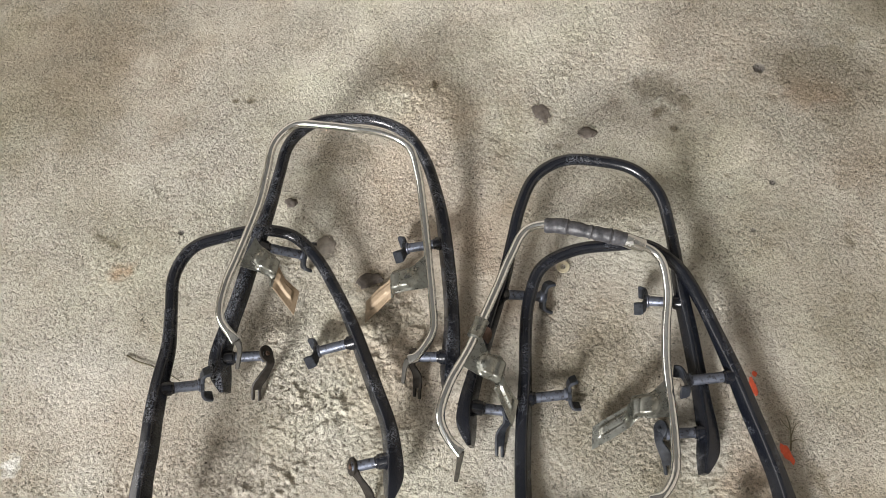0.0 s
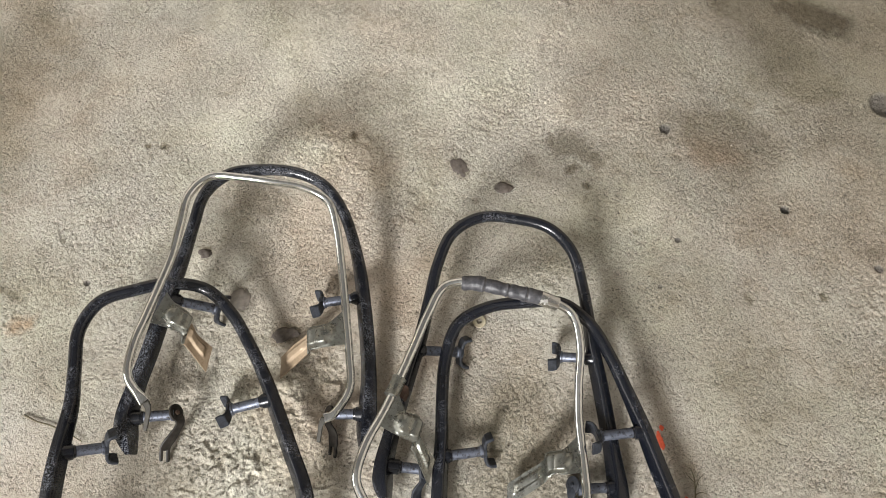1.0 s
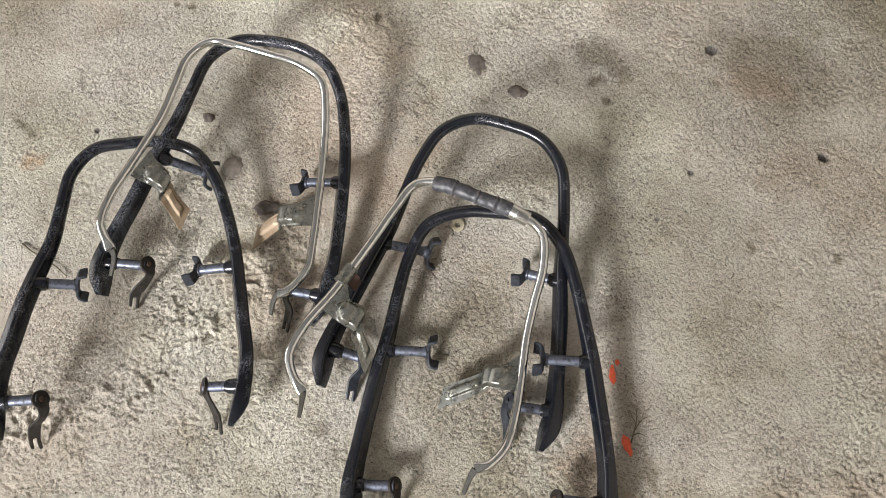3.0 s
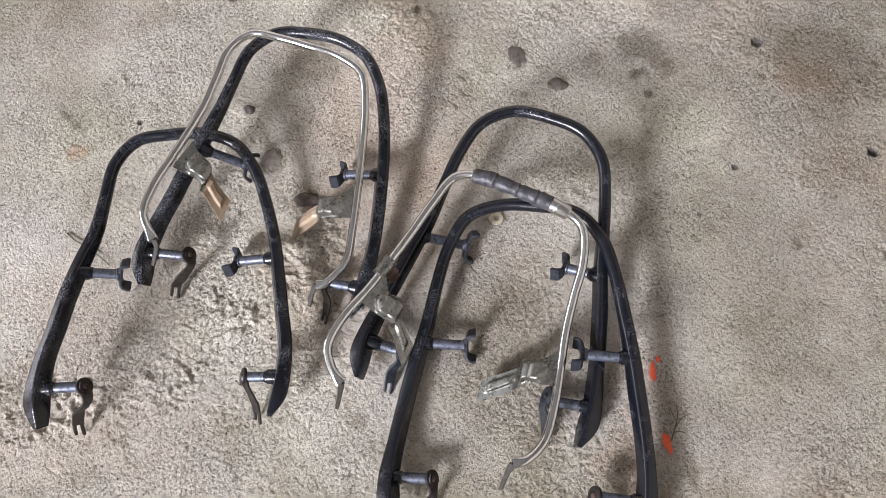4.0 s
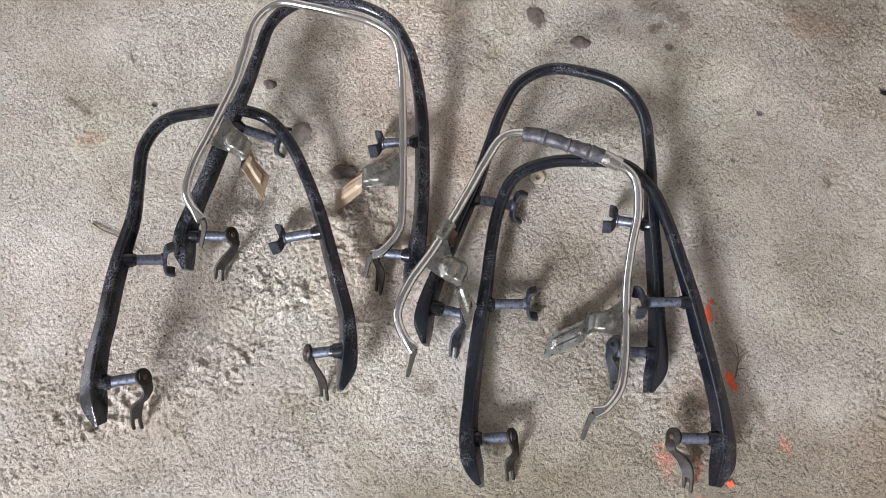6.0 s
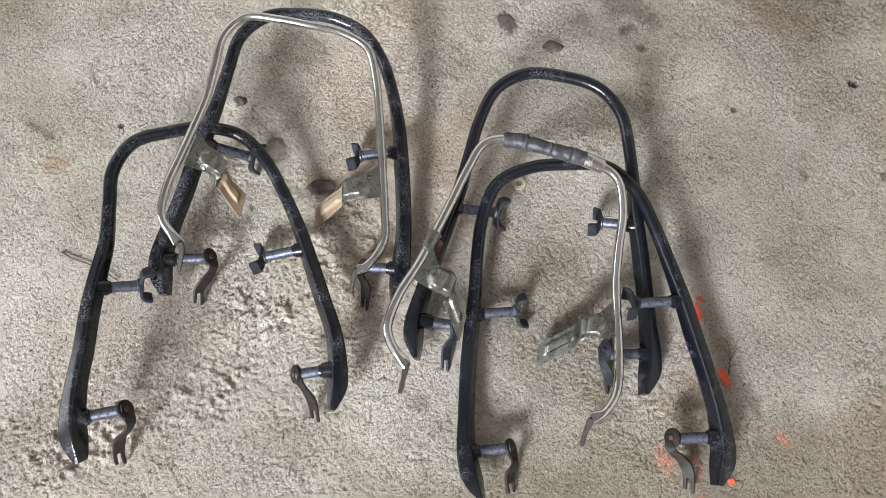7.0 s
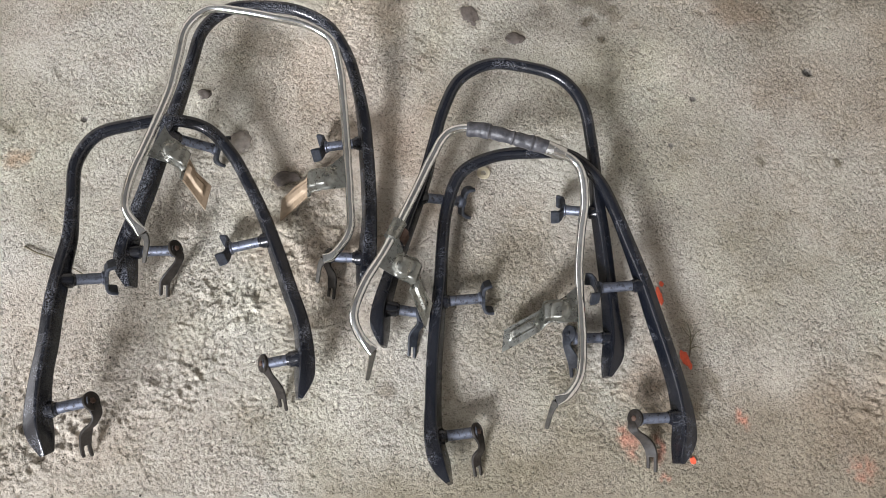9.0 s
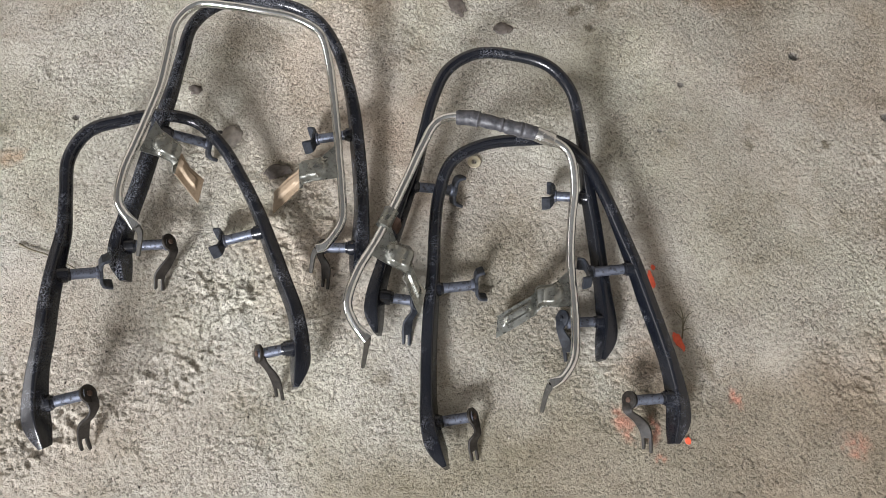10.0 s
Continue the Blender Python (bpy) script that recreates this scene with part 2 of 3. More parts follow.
# ---- floor: one sheet of rough concrete ----
def lattice(x, y, size, seed):
    """Smooth value noise from 0 to 1 on arrays, with lumps of that size."""
    r = np.random.RandomState(seed).rand(257, 257)
    u, v = x / size + 1000.0, y / size + 1000.0
    i, j = np.floor(u).astype(int), np.floor(v).astype(int)
    f, g = u - i, v - j
    f, g = f * f * (3 - 2 * f), g * g * (3 - 2 * g)
    i, j, i1, j1 = i % 257, j % 257, (i + 1) % 257, (j + 1) % 257
    return (r[i, j] * (1 - f) + r[i1, j] * f) * (1 - g) + (r[i, j1] * (1 - f) + r[i1, j1] * f) * g


def patch(x, y, cx, cy, rx, ry, turn=0.0, soft=0.5, seed=1, rag=0.45):
    """1 inside an uneven patch, 0 outside."""
    a = radians(turn)
    u = ((x - cx) * math.cos(a) + (y - cy) * math.sin(a)) / rx
    v = (-(x - cx) * math.sin(a) + (y - cy) * math.cos(a)) / ry
    size = (rx * ry) ** 0.5
    d = np.sqrt(u * u + v * v) + rag * (lattice(x, y, size * 0.7, seed) - 0.5) * 2 + rag * 0.6 * (lattice(x, y, size * 0.22, seed + 7) - 0.5) * 2
    return np.clip((1 + soft / 2 - d) / soft, 0, 1)


PITTED = [(-0.138, 0.307, 0.055, 0.035, 30), (-0.202, 0.213, 0.065, 0.035, 25), (-0.360, 0.144, 0.07, 0.05, 10), (-0.03, 0.40, 0.05, 0.06, 0), (0.14, 0.70, 0.06, 0.035, 50),
          (0.30, 0.90, 0.16, 0.022, 56), (0.45, 1.09, 0.12, 0.03, 60), (0.047, 0.825, 0.06, 0.05, 0), (0.30, 0.55, 0.05, 0.04, 20), (0.72, 0.13, 0.09, 0.05, 30), (0.98, 0.45, 0.12, 0.09, 0),
          (-0.40, 0.68, 0.03, 0.012, -20)]
STAINS = [(0.85, 1.03, 0.085, 0.24, 8, 0.42), (0.70, 0.82, 0.10, 0.075, 20, 0.38), (-0.136, 0.554, 0.017, 0.021, 0, 0.55), (0.218, 0.768, 0.014, 0.02, 20, 0.7), (-0.071, 0.491, 0.024, 0.014, 10, 0.9), (0.411, 0.802, 0.042, 0.028, 0, 0.7), (0.935, 1.090, 0.085, 0.04, -35, 1.0), (0.985, 0.668, 0.034, 0.022, -10, 0.75), (1.06, 0.70, 0.02, 0.016, 0, 0.6), (1.06, 0.62, 0.06, 0.016, -20, 0.6), (1.09, 0.665, 0.02, 0.05, 30, 0.4), (-0.097, 0.724, 0.06, 0.035, 0, 0.55), (0.487, 0.165, 0.008, 0.026, 15, 0.55), (0.752, 0.479, 0.006, 0.008, 0, 0.9), (0.408, 0.752, 0.013, 0.008, 20, 0.85), (0.424, 0.715, 0.007, 0.006, 0, 0.8), (0.447, 0.771, 0.012, 0.011, 40, 0.8), (0.236, 0.700, 0.008, 0.006, 0, 0.6), (0.485, 0.618, 0.004, 0.004, 0, 0.8),
          (0.060, 0.177, 0.013, 0.011, 0, 0.6), (0.633, 0.488, 0.007, 0.009, 0, 0.7), (-0.264, 0.848, 0.006, 0.006, 0, 1.0), (-0.29, 0.85, 0.005, 0.005, 0, 1.0), (0.048, 0.849, 0.007, 0.007, 0, 0.9),
          (0.33, 0.77, 0.02, 0.012, 20, 0.5), (0.45, 0.76, 0.012, 0.012, 0, 0.6), (0.10, 0.94, 0.09, 0.04, 20, 0.35), (-0.48, 0.60, 0.03, 0.006, -35, 0.7), (0.86, 0.55, 0.02, 0.012, 0, 0.5), (0.18, 0.60, 0.05, 0.03, 10, 0.3)]
# damp brown stains, and broad patches that paint dimmer light onto the floor
DAMP_AND_SHADE = [(-0.78, 1.12, 0.22, 0.22, 0, 0.7), (0.60, 0.42, 0.12, 0.26, -8, 0.5), (1.16, 0.55, 0.46, 0.95, 0, 1.0), (-0.66, 0.75, 0.18, 0.5, 0, 0.4), (0.46, 0.03, 0.36, 0.14, 5, 1.0), (0.20, 0.22, 0.06, 0.13, 0, 0.3), (0.25, 0.24, 0.09, 0.16, 0, 0.6), (0.685, 0.815, 0.10, 0.07, 0, 0.8), (0.86, 1.06, 0.10, 0.26, 8, 1.0), (0.55, 0.36, 0.06, 0.16, -12, 0.4), (-0.64, 0.98, 0.2, 0.26, 20, 1.0), (-0.56, 0.77, 0.10, 0.14, 10, 0.4), (1.05, 0.85, 0.20, 0.4, 0, 0.4),
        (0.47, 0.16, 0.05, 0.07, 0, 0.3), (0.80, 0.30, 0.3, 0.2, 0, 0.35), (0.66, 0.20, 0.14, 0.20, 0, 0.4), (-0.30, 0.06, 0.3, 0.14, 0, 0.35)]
RUSTY = [(0.02, 0.60, 0.10, 0.16, 0, 0.25), (-0.02, 0.36, 0.09, 0.07, 0, 0.35), (0.75, 0.12, 0.12, 0.06, 0, 0.3), (0.047, 0.80, 0.06, 0.07, 0, 0.3), (0.416, 0.160, 0.04, 0.05, 0, 0.4), (-0.444, 0.541, 0.018, 0.012, 20, 0.7), (-0.03, 0.52, 0.05, 0.12, 0, 0.3), (0.12, 0.55, 0.05, 0.12, 0, 0.35), (0.66, 0.76, 0.05, 0.03, 0, 0.35)]
# pale spots; the broad central and far ones paint in brighter light
PALE_AND_LIT = [(-0.05, 0.44, 0.2, 0.2, 0, 0.85), (0.14, 1.0, 0.34, 0.2, 20, 1.0), (-0.14, 0.95, 0.2, 0.14, 0, 0.7), (0.36, 0.70, 0.10, 0.10, 0, 0.4), (0.52, 0.655, 0.055, 0.05, 0, 0.9), (0.45, 0.43, 0.05, 0.012, 35, 0.5), (1.012, 0.79, 0.022, 0.014, 0, 0.85), (1.0, 0.735, 0.012, 0.016, 0, 0.6), (0.58, 0.11, 0.07, 0.05, 0, 0.25), (-0.36, 0.88, 0.15, 0.10, 0, 0.25), (0.30, 0.68, 0.03, 0.03, 0, 0.3), (-0.558, 0.258, 0.010, 0.012, 0, 0.8)]
CHALK = [(1.018, 0.806, 0.017, 0.013, 20, 0.9), (1.034, 0.805, 0.014, 0.010, 0, 0.6), (1.010, 0.765, 0.010, 0.012, 0, 0.6), (-0.558, 0.258, 0.010, 0.012, 0, 0.8)]
ORANGE_MARKS = [(0.520, 0.111, 0.007, 0.010, 10, 0.7), (0.366, 0.092, 0.010, 0.018, 15, 0.55), (0.400, 0.080, 0.008, 0.013, -15, 0.55), (0.402, 0.044, 0.006, 0.005, 0, 0.6), (0.663, 0.035, 0.014, 0.012, 0, 0.5)]
HOLES = [(1.010, 0.848, 0.024, 0.010), (1.019, 0.834, 0.0085, 0.020), (0.747, 0.643, 0.0066, 0.010), (0.588, 0.824, 0.008, 0.005), (0.55, 0.60, 0.004, 0.003), (-0.36, 0.60, 0.004, 0.003), (0.86, 0.52, 0.006, 0.003), (0.50, 0.52, 0.003, 0.002)]


def floor():
    gx = np.r_[-4.5, -3.4, -2.6, -1.8, -1.3, -1.0, np.arange(-0.86, -0.58, 0.003), np.arange(-0.58, 0.96, 0.0017), np.arange(0.96, 1.30, 0.003), 1.36, 1.6, 2.1, 2.7, 3.4]
    gy = np.r_[-4.3, -3.2, -2.4, -1.8, -1.2, -0.7, -0.35, -0.16, np.arange(-0.08, 0.94, 0.0017), np.arange(0.94, 1.32, 0.003), 1.38, 1.6, 2.1, 2.8, 3.5]
    x, y = np.meshgrid(gx, gy)
    x, y = x.ravel(), y.ravel()
    jig = np.random.RandomState(5)
    inside = (x > -0.86) & (x < 1.29) & (y > -0.08) & (y < 1.31)
    x = x + inside * (jig.rand(x.size) - 0.5) * 0.0009
    y = y + inside * (jig.rand(x.size) - 0.5) * 0.0009
    rough = np.clip(lattice(x, y, 0.17, 3) * 1.0 + lattice(x, y, 0.05, 4) * 0.6 - 0.1, 0.3, 1.25)
    rough *= 1 - 0.5 * patch(x, y, -0.35, 0.98, 0.42, 0.26, 0, 1.0, 16)
    pitted = np.zeros(x.size)
    for k, (cx, cy, rx, ry, turn) in enumerate(PITTED):
        pitted = np.maximum(pitted, (1.0 if k < 4 else 0.5) * patch(x, y, cx, cy, rx, ry, turn, 0.55, 20 + k))
    z = 0.0024 * (lattice(x, y, 0.22, 9) - 0.5) + 0.0009 * (lattice(x, y, 0.05, 10) - 0.5)
    warp, weft = 0.006 * (lattice(x, y, 0.013, 31) - 0.5), 0.006 * (lattice(x, y, 0.013, 32) - 0.5)
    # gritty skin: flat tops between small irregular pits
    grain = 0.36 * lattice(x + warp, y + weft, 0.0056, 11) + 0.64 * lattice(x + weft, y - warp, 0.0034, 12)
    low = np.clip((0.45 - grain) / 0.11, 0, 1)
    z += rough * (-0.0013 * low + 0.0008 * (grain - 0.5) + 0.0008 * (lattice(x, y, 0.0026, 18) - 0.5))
    # loose crumbs bonded to the skin, and short sharp nicks between them
    crumbs = np.clip(lattice(x + 1.5 * weft, y + 1.5 * warp, 0.0065, 61) - 0.70, 0, 1) * np.clip(lattice(x, y, 0.07, 62) * 2.4 - 0.75, 0, 1.2)
    nicks = np.clip(lattice(x + weft, y - weft, 0.0046, 63) - 0.76, 0, 1) * np.clip(lattice(x, y, 0.055, 64) * 2.4 - 0.8, 0, 1.2)
    z += 0.0035 * np.minimum(crumbs, 0.16) - 0.010 * np.minimum(nicks, 0.12)
    # scuffed prints: sharp-sided hollows with raised crumbs between them
    print_noise = 0.7 * lattice(x + 2 * warp, y + 2 * weft, 0.0115, 15) + 0.3 * lattice(x, y, 0.005, 19)
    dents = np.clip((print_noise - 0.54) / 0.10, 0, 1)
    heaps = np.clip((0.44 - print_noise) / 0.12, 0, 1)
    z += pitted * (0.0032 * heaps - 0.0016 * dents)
    # darkens pits and dents by depth: their shade and some dirt, as colour
    hollow_shade = np.clip(np.maximum(low * rough * 0.22, pitted * dents * 0.08), 0, 0.5)
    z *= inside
    hollow_shade *= inside
    hole_shade_and_specks = np.zeros(x.size)
    for cx, cy, r, deep in HOLES:
        d = np.hypot(x - cx, y - cy) / r
        z -= deep * np.clip(1.25 - d, 0, 1) ** 0.5 * (d < 1.25)
        # the dark inside each hole is painted on, shade included
        hole_shade_and_specks = np.maximum(hole_shade_and_specks, np.clip((1.4 - d) / 0.35, 0, 1) * (0.95 if r < 0.02 else 0.85))
    specks = np.clip((lattice(x + 2 * warp, y + 2 * weft, 0.008, 51) - 0.95) * 50, 0, 1) * (lattice(x, y, 0.13, 52) > 0.45)
    hole_shade_and_specks = np.maximum(hole_shade_and_specks, specks * 0.3)

    def sheet(spots, seed, soft):
        a = np.zeros(x.size)
        for k, (cx, cy, rx, ry, turn, amount) in enumerate(spots):
            a = np.maximum(a, amount * patch(x, y, cx, cy, rx, ry, turn, soft, seed + k))
        return a
    layers = {"hollow_shade": hollow_shade, "stain": sheet(STAINS, 60, 0.9), "damp_and_shade": np.maximum(sheet(DAMP_AND_SHADE, 90, 0.9), 0.5 * np.clip(lattice(x, y, 0.3, 97) * 1.6 - 0.95, 0, 1)),
              "rust": sheet(RUSTY, 120, 1.1), "pale": sheet(PALE_AND_LIT, 150, 0.9), "hole_shade_and_specks": hole_shade_and_specks, "chalk": sheet(CHALK, 210, 0.8), "orange": sheet(ORANGE_MARKS, 180, 1.3) * np.clip(lattice(x, y, 0.006, 44) * 2.0 - 0.3, 0, 1)}
    nx, ny = len(gx), len(gy)
    me = bpy.data.meshes.new("floor")
    me.vertices.add(nx * ny)
    me.vertices.foreach_set("co", np.stack([x, y, z], 1).astype(np.float32).ravel())
    i, j = np.meshgrid(np.arange(nx - 1), np.arange(ny - 1))
    a = (j * nx + i).ravel()
    quads = np.stack([a, a + 1, a + nx + 1, a + nx], 1).astype(np.int32)
    me.loops.add(quads.size)
    me.loops.foreach_set("vertex_index", quads.ravel())
    me.polygons.add(len(quads))
    me.polygons.foreach_set("loop_start", np.arange(0, quads.size, 4, dtype=np.int32))
    me.polygons.foreach_set("use_smooth", np.ones(len(quads), bool))
    me.update(calc_edges=True)
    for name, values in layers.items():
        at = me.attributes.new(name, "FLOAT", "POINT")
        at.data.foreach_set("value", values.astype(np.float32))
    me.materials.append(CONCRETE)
    return tagged(new("floor", me), "rough pitted grey-brown concrete floor with stains", "floor", kind="structure")


floor()


# ---- an unseen plain room, added to close the place and bounce light ----
def box(bm, lo, hi):
    v = [bm.verts.new((x, y, z)) for z in (lo[2], hi[2]) for y in (lo[1], hi[1]) for x in (lo[0], hi[0])]
    for f in ((0, 2, 3, 1), (4, 5, 7, 6), (0, 1, 5, 4), (2, 6, 7, 3), (0, 4, 6, 2), (1, 3, 7, 5)):
        bm.faces.new([v[k] for k in f])


def wall(name, *boxes, mat=PLASTER, label="grey cement plaster wall", category="wall"):
    bm = bmesh.new()
    for lo, hi in boxes:
        box(bm, lo, hi)
    return tagged(part(name, bm, mat, None, smooth=False), label, category, kind="structure")


wall("wall_north", ((-4.5, 3.5, -0.1), (3.4, 3.7, 4.0)))
wall("wall_east", ((3.4, -4.5, -0.1), (3.6, 3.7, 4.0)))
wall("wall_south", ((-4.5, -4.5, -0.1), (-3.5, -4.3, 4.0)), ((-1.9, -4.5, -0.1), (3.4, -4.3, 4.0)), ((-3.5, -4.5, -0.1), (-1.9, -4.3, 1.95)), ((-3.5, -4.5, 3.55), (-1.9, -4.3, 4.0)),
     label="grey cement plaster wall with a window opening")
wall("wall_west", ((-4.7, -4.5, -0.1), (-4.5, -0.9, 4.0)), ((-4.7, 1.5, -0.1), (-4.5, 3.7, 4.0)), ((-4.7, -0.9, 2.6), (-4.5, 1.5, 4.0)), label="grey cement plaster wall with an added wide opening")
wall("ceiling", ((-4.7, -4.5, 4.0), (3.6, 3.7, 4.1)), mat=ROOFING, label="grey sheet ceiling", category="ceiling")
wall("ground", ((-40, -40, -0.3), (40, 40, -0.12)), mat=PLASTER, label="pale dusty ground outside the room", category="ground")


# ---- black grab rails ----
def smooth_step(a, b, u):
    t = min(1.0, max(0.0, (u - a) / (b - a)))
    return t * t * (3 - 2 * t)


def claw(parent, a, b, lean):
    """The bent sheet cradle on the end of an upper peg: a back plate with two jaws folded forward."""
    a, b = Vector(a), Vector(b)
    ax = (b - a).normalized()
    p = ax.cross(Vector((0, 0, 1))).normalized()
    if p.y > 0:
        p = -p
    p = (Matrix.Rotation(lean, 3, ax) @ p).normalized()
    q = ax.cross(p)
    half = [(0.0010, 0.0), (0.0010, 0.0070), (0.0016, 0.0135), (0.0040, 0.0178), (0.0075, 0.0190), (0.0105, 0.0196), (0.0142, 0.0203)]
    wide = [0.0150, 0.0152, 0.0165, 0.0195, 0.0205, 0.0205, 0.0195]
    line = [b + ax * x + p * y for x, y in half[:0:-1]] + [b + ax * (x if x < 0.01 else x * 0.86) - p * y for x, y in half]
    bm = strip(line, wide[:0:-1] + wide, 0.0046, q)
    bm = merge(bm, rod(b - ax * 0.003, b + ax * 0.0025, [(0, 0.0070), (0.3, 0.0098), (1, 0.0094)], 16))
    return part("claw", bm, CLAW, parent, "grey bent sheet-steel cradle with two jaws")


def bracket(parent, points, d, mat):
    """The cranked flat bar that hangs from a lower peg: a round eye, a neck, a belly at the crank and a forked foot."""
    pts = glide(points, 22)
    axis = np.array(d) + np.array((0, 0, 0.7))
    axis /= np.linalg.norm(axis)
    run = pts[-1] - pts[0]
    across = np.cross(axis, run / np.linalg.norm(run)) + np.array((0.55, 0.0, 0.0))
    shape = [(0.0, 0.016), (0.12, 0.0145), (0.26, 0.0105), (0.42, 0.0135), (0.55, 0.0160), (0.68, 0.0150), (1.0, 0.0140)]
    wide = np.interp(np.linspace(0, 1, 22), [u for u, _ in shape], [w for _, w in shape])
    k = 16
    bar = strip(pts[:k + 1], wide[:k + 1], 0.0034, across)
    t = pts[-1] - pts[k]
    s = across - t * (across.dot(t) / t.dot(t))
    s /= np.linalg.norm(s)
    prongs = [strip(pts[k - 1:k + n] + s * o, [0.0048] * n + [0.0038], 0.0034, across) for o, n in ((0.0046, 6), (-0.0046, 5))]
    eye = rod(pts[0] - axis * 0.0022, pts[0] + axis * 0.0022, [(0, 0.0105), (0.15, 0.0116), (0.85, 0.0116), (1, 0.0106)], 20)
    return part("bracket", merge(bar, eye, *prongs), mat, parent, "cranked dirty steel bracket with a forked foot")


def peg(parent, a, b):
    a, b = Vector(a), Vector(b)
    ob = part("peg", rod(a, b, [(0, 0.0068), (0.9, 0.0068), (0.93, 0.0086), (1, 0.0086)]), PEG, parent, "blue-grey steel peg")
    d = (b - a).normalized()
    part("collar", rod(a - d * 0.004, a + d * 0.0145, [(0, 0.0104), (0.80, 0.0098), (0.86, 0.0082), (1, 0.0078)]), BLACK_CLEAN, ob)
    return ob


def black_rail(points, mat, label, upper, lower, thick=1.0, lean=0.4, steel=BRACKET):
    line = glide(points, 170)
    mid = line.mean(axis=0)
    ob = root("grab_rail", (mid[0], mid[1], 0), label, "grab rail", "black grab rails")
    length = np.linalg.norm(np.diff(line, axis=0), axis=1).sum()
    tip, slant = 0.075 / length, 0.036 / length

    def section(u):
        e = min(u, 1 - u)
        end = 1 - smooth_step(0.25 * tip, 1.5 * tip, e)
        leg = 1 - smooth_step(0.18, 0.36, e)
        w = 0.0172 - 0.0005 * leg + 0.0040 * end
        h = 0.0172 + 0.0055 * leg + 0.0045 * end
        s = 2.0 + 1.5 * leg + 1.0 * end
        # the ends are cut on a slant, so that they run out to a point on the inner side
        q = math.sin(math.pi / 2 * min(1.0, e / slant))
        q = 0.28 + 0.72 * q
        slim = w * q
        return slim * thick, h * (0.62 + 0.38 * q) * thick, s, lean * leg * (0.4 + 0.6 * q), 0.28 * (w - slim) * thick

    part("rail_tube", sweep(line, section, 24), mat, ob)
    for (a, b), turn in upper:
        claw(peg(ob, a, b), a, b, turn)
    for (a, b), hang in lower:
        stub = peg(ob, a, b)
        d = (Vector(b) - Vector(a)).normalized()
        bracket(stub, hang, d, steel)
        d = (d + Vector((0, 0, 0.7))).normalized()
        end = Vector(hang[0]) + d * 0.0020
        part("bolt", rod(end, end + d * 0.0020, [(0, 0.0038), (0.8, 0.0036), (1, 0.0030)], 6), RUST if steel is BRACKET else steel, stub, "small bolt head")
    return ob


RAIL_A = [(-0.340, 0.116, 0.054), (-0.344, 0.155, 0.070), (-0.341, 0.196, 0.082), (-0.336, 0.239, 0.086), (-0.335, 0.285, 0.085), (-0.333, 0.333, 0.080), (-0.329, 0.382, 0.076), (-0.331, 0.433, 0.076), (-0.331, 0.485, 0.078), (-0.308, 0.525, 0.079), (-0.265, 0.540, 0.077), (-0.219, 0.550, 0.070), (-0.173, 0.544, 0.057), (-0.139, 0.509, 0.046), (-0.114, 0.461, 0.038), (-0.093, 0.410, 0.035), (-0.076, 0.357, 0.037), (-0.060, 0.306, 0.041), (-0.045, 0.257, 0.043), (-0.041, 0.209, 0.043), (-0.044, 0.164, 0.040)]
black_rail(RAIL_A, BLACK_WORN, "scuffed black steel grab rail lying across another rail's leg", 
           [(((-0.330, 0.320, 0.080), (-0.286, 0.328, 0.062)), 1.0), (((-0.087, 0.382, 0.034), (-0.142, 0.376, 0.024)), 0.5)],
           [(((-0.338, 0.163, 0.070), (-0.289, 0.172, 0.067)), [(-0.287, 0.172, 0.067), (-0.281, 0.158, 0.062), (-0.287, 0.149, 0.053), (-0.298, 0.142, 0.043), (-0.306, 0.127, 0.020), (-0.307, 0.117, 0.005)]),
            (((-0.049, 0.216, 0.043), (-0.092, 0.211, 0.040)), [(-0.093, 0.212, 0.040), (-0.088, 0.202, 0.039), (-0.078, 0.187, 0.032), (-0.074, 0.178, 0.022), (-0.072, 0.160, 0.005)])])
RAIL_B = [(-0.268, 0.325, 0.031), (-0.271, 0.368, 0.040), (-0.260, 0.410, 0.048), (-0.245, 0.452, 0.055), (-0.232, 0.497, 0.060), (-0.218, 0.544, 0.065), (-0.203, 0.591, 0.071), (-0.190, 0.639, 0.078), (-0.175, 0.688, 0.084), (-0.140, 0.720, 0.086), (-0.093, 0.725, 0.085), (-0.044, 0.721, 0.079), (-0.002, 0.699, 0.072), (0.024, 0.656, 0.064), (0.037, 0.606, 0.056), (0.044, 0.555, 0.048), (0.046, 0.504, 0.039), (0.047, 0.456, 0.031), (0.046, 0.408, 0.025), (0.041, 0.360, 0.021), (0.034, 0.312, 0.020)]
black_rail(RAIL_B, BLACK_RUBBED, "scuffed black steel grab rail lying under a chrome rail",
           [(((-0.219, 0.530, 0.060), (-0.163, 0.528, 0.024)), 0.5), (((0.043, 0.521, 0.040), (-0.013, 0.523, 0.028)), 0.5)],
           [(((-0.264, 0.371, 0.040), (-0.211, 0.372, 0.036)), [(-0.209, 0.374, 0.037), (-0.204, 0.360, 0.034), (-0.215, 0.345, 0.026), (-0.225, 0.335, 0.018), (-0.229, 0.319, 0.004)]),
            (((0.036, 0.354, 0.022), (-0.009, 0.358, 0.020)), [(-0.011, 0.359, 0.020), (-0.013, 0.347, 0.019), (-0.007, 0.331, 0.014), (-0.010, 0.304, 0.004)])])
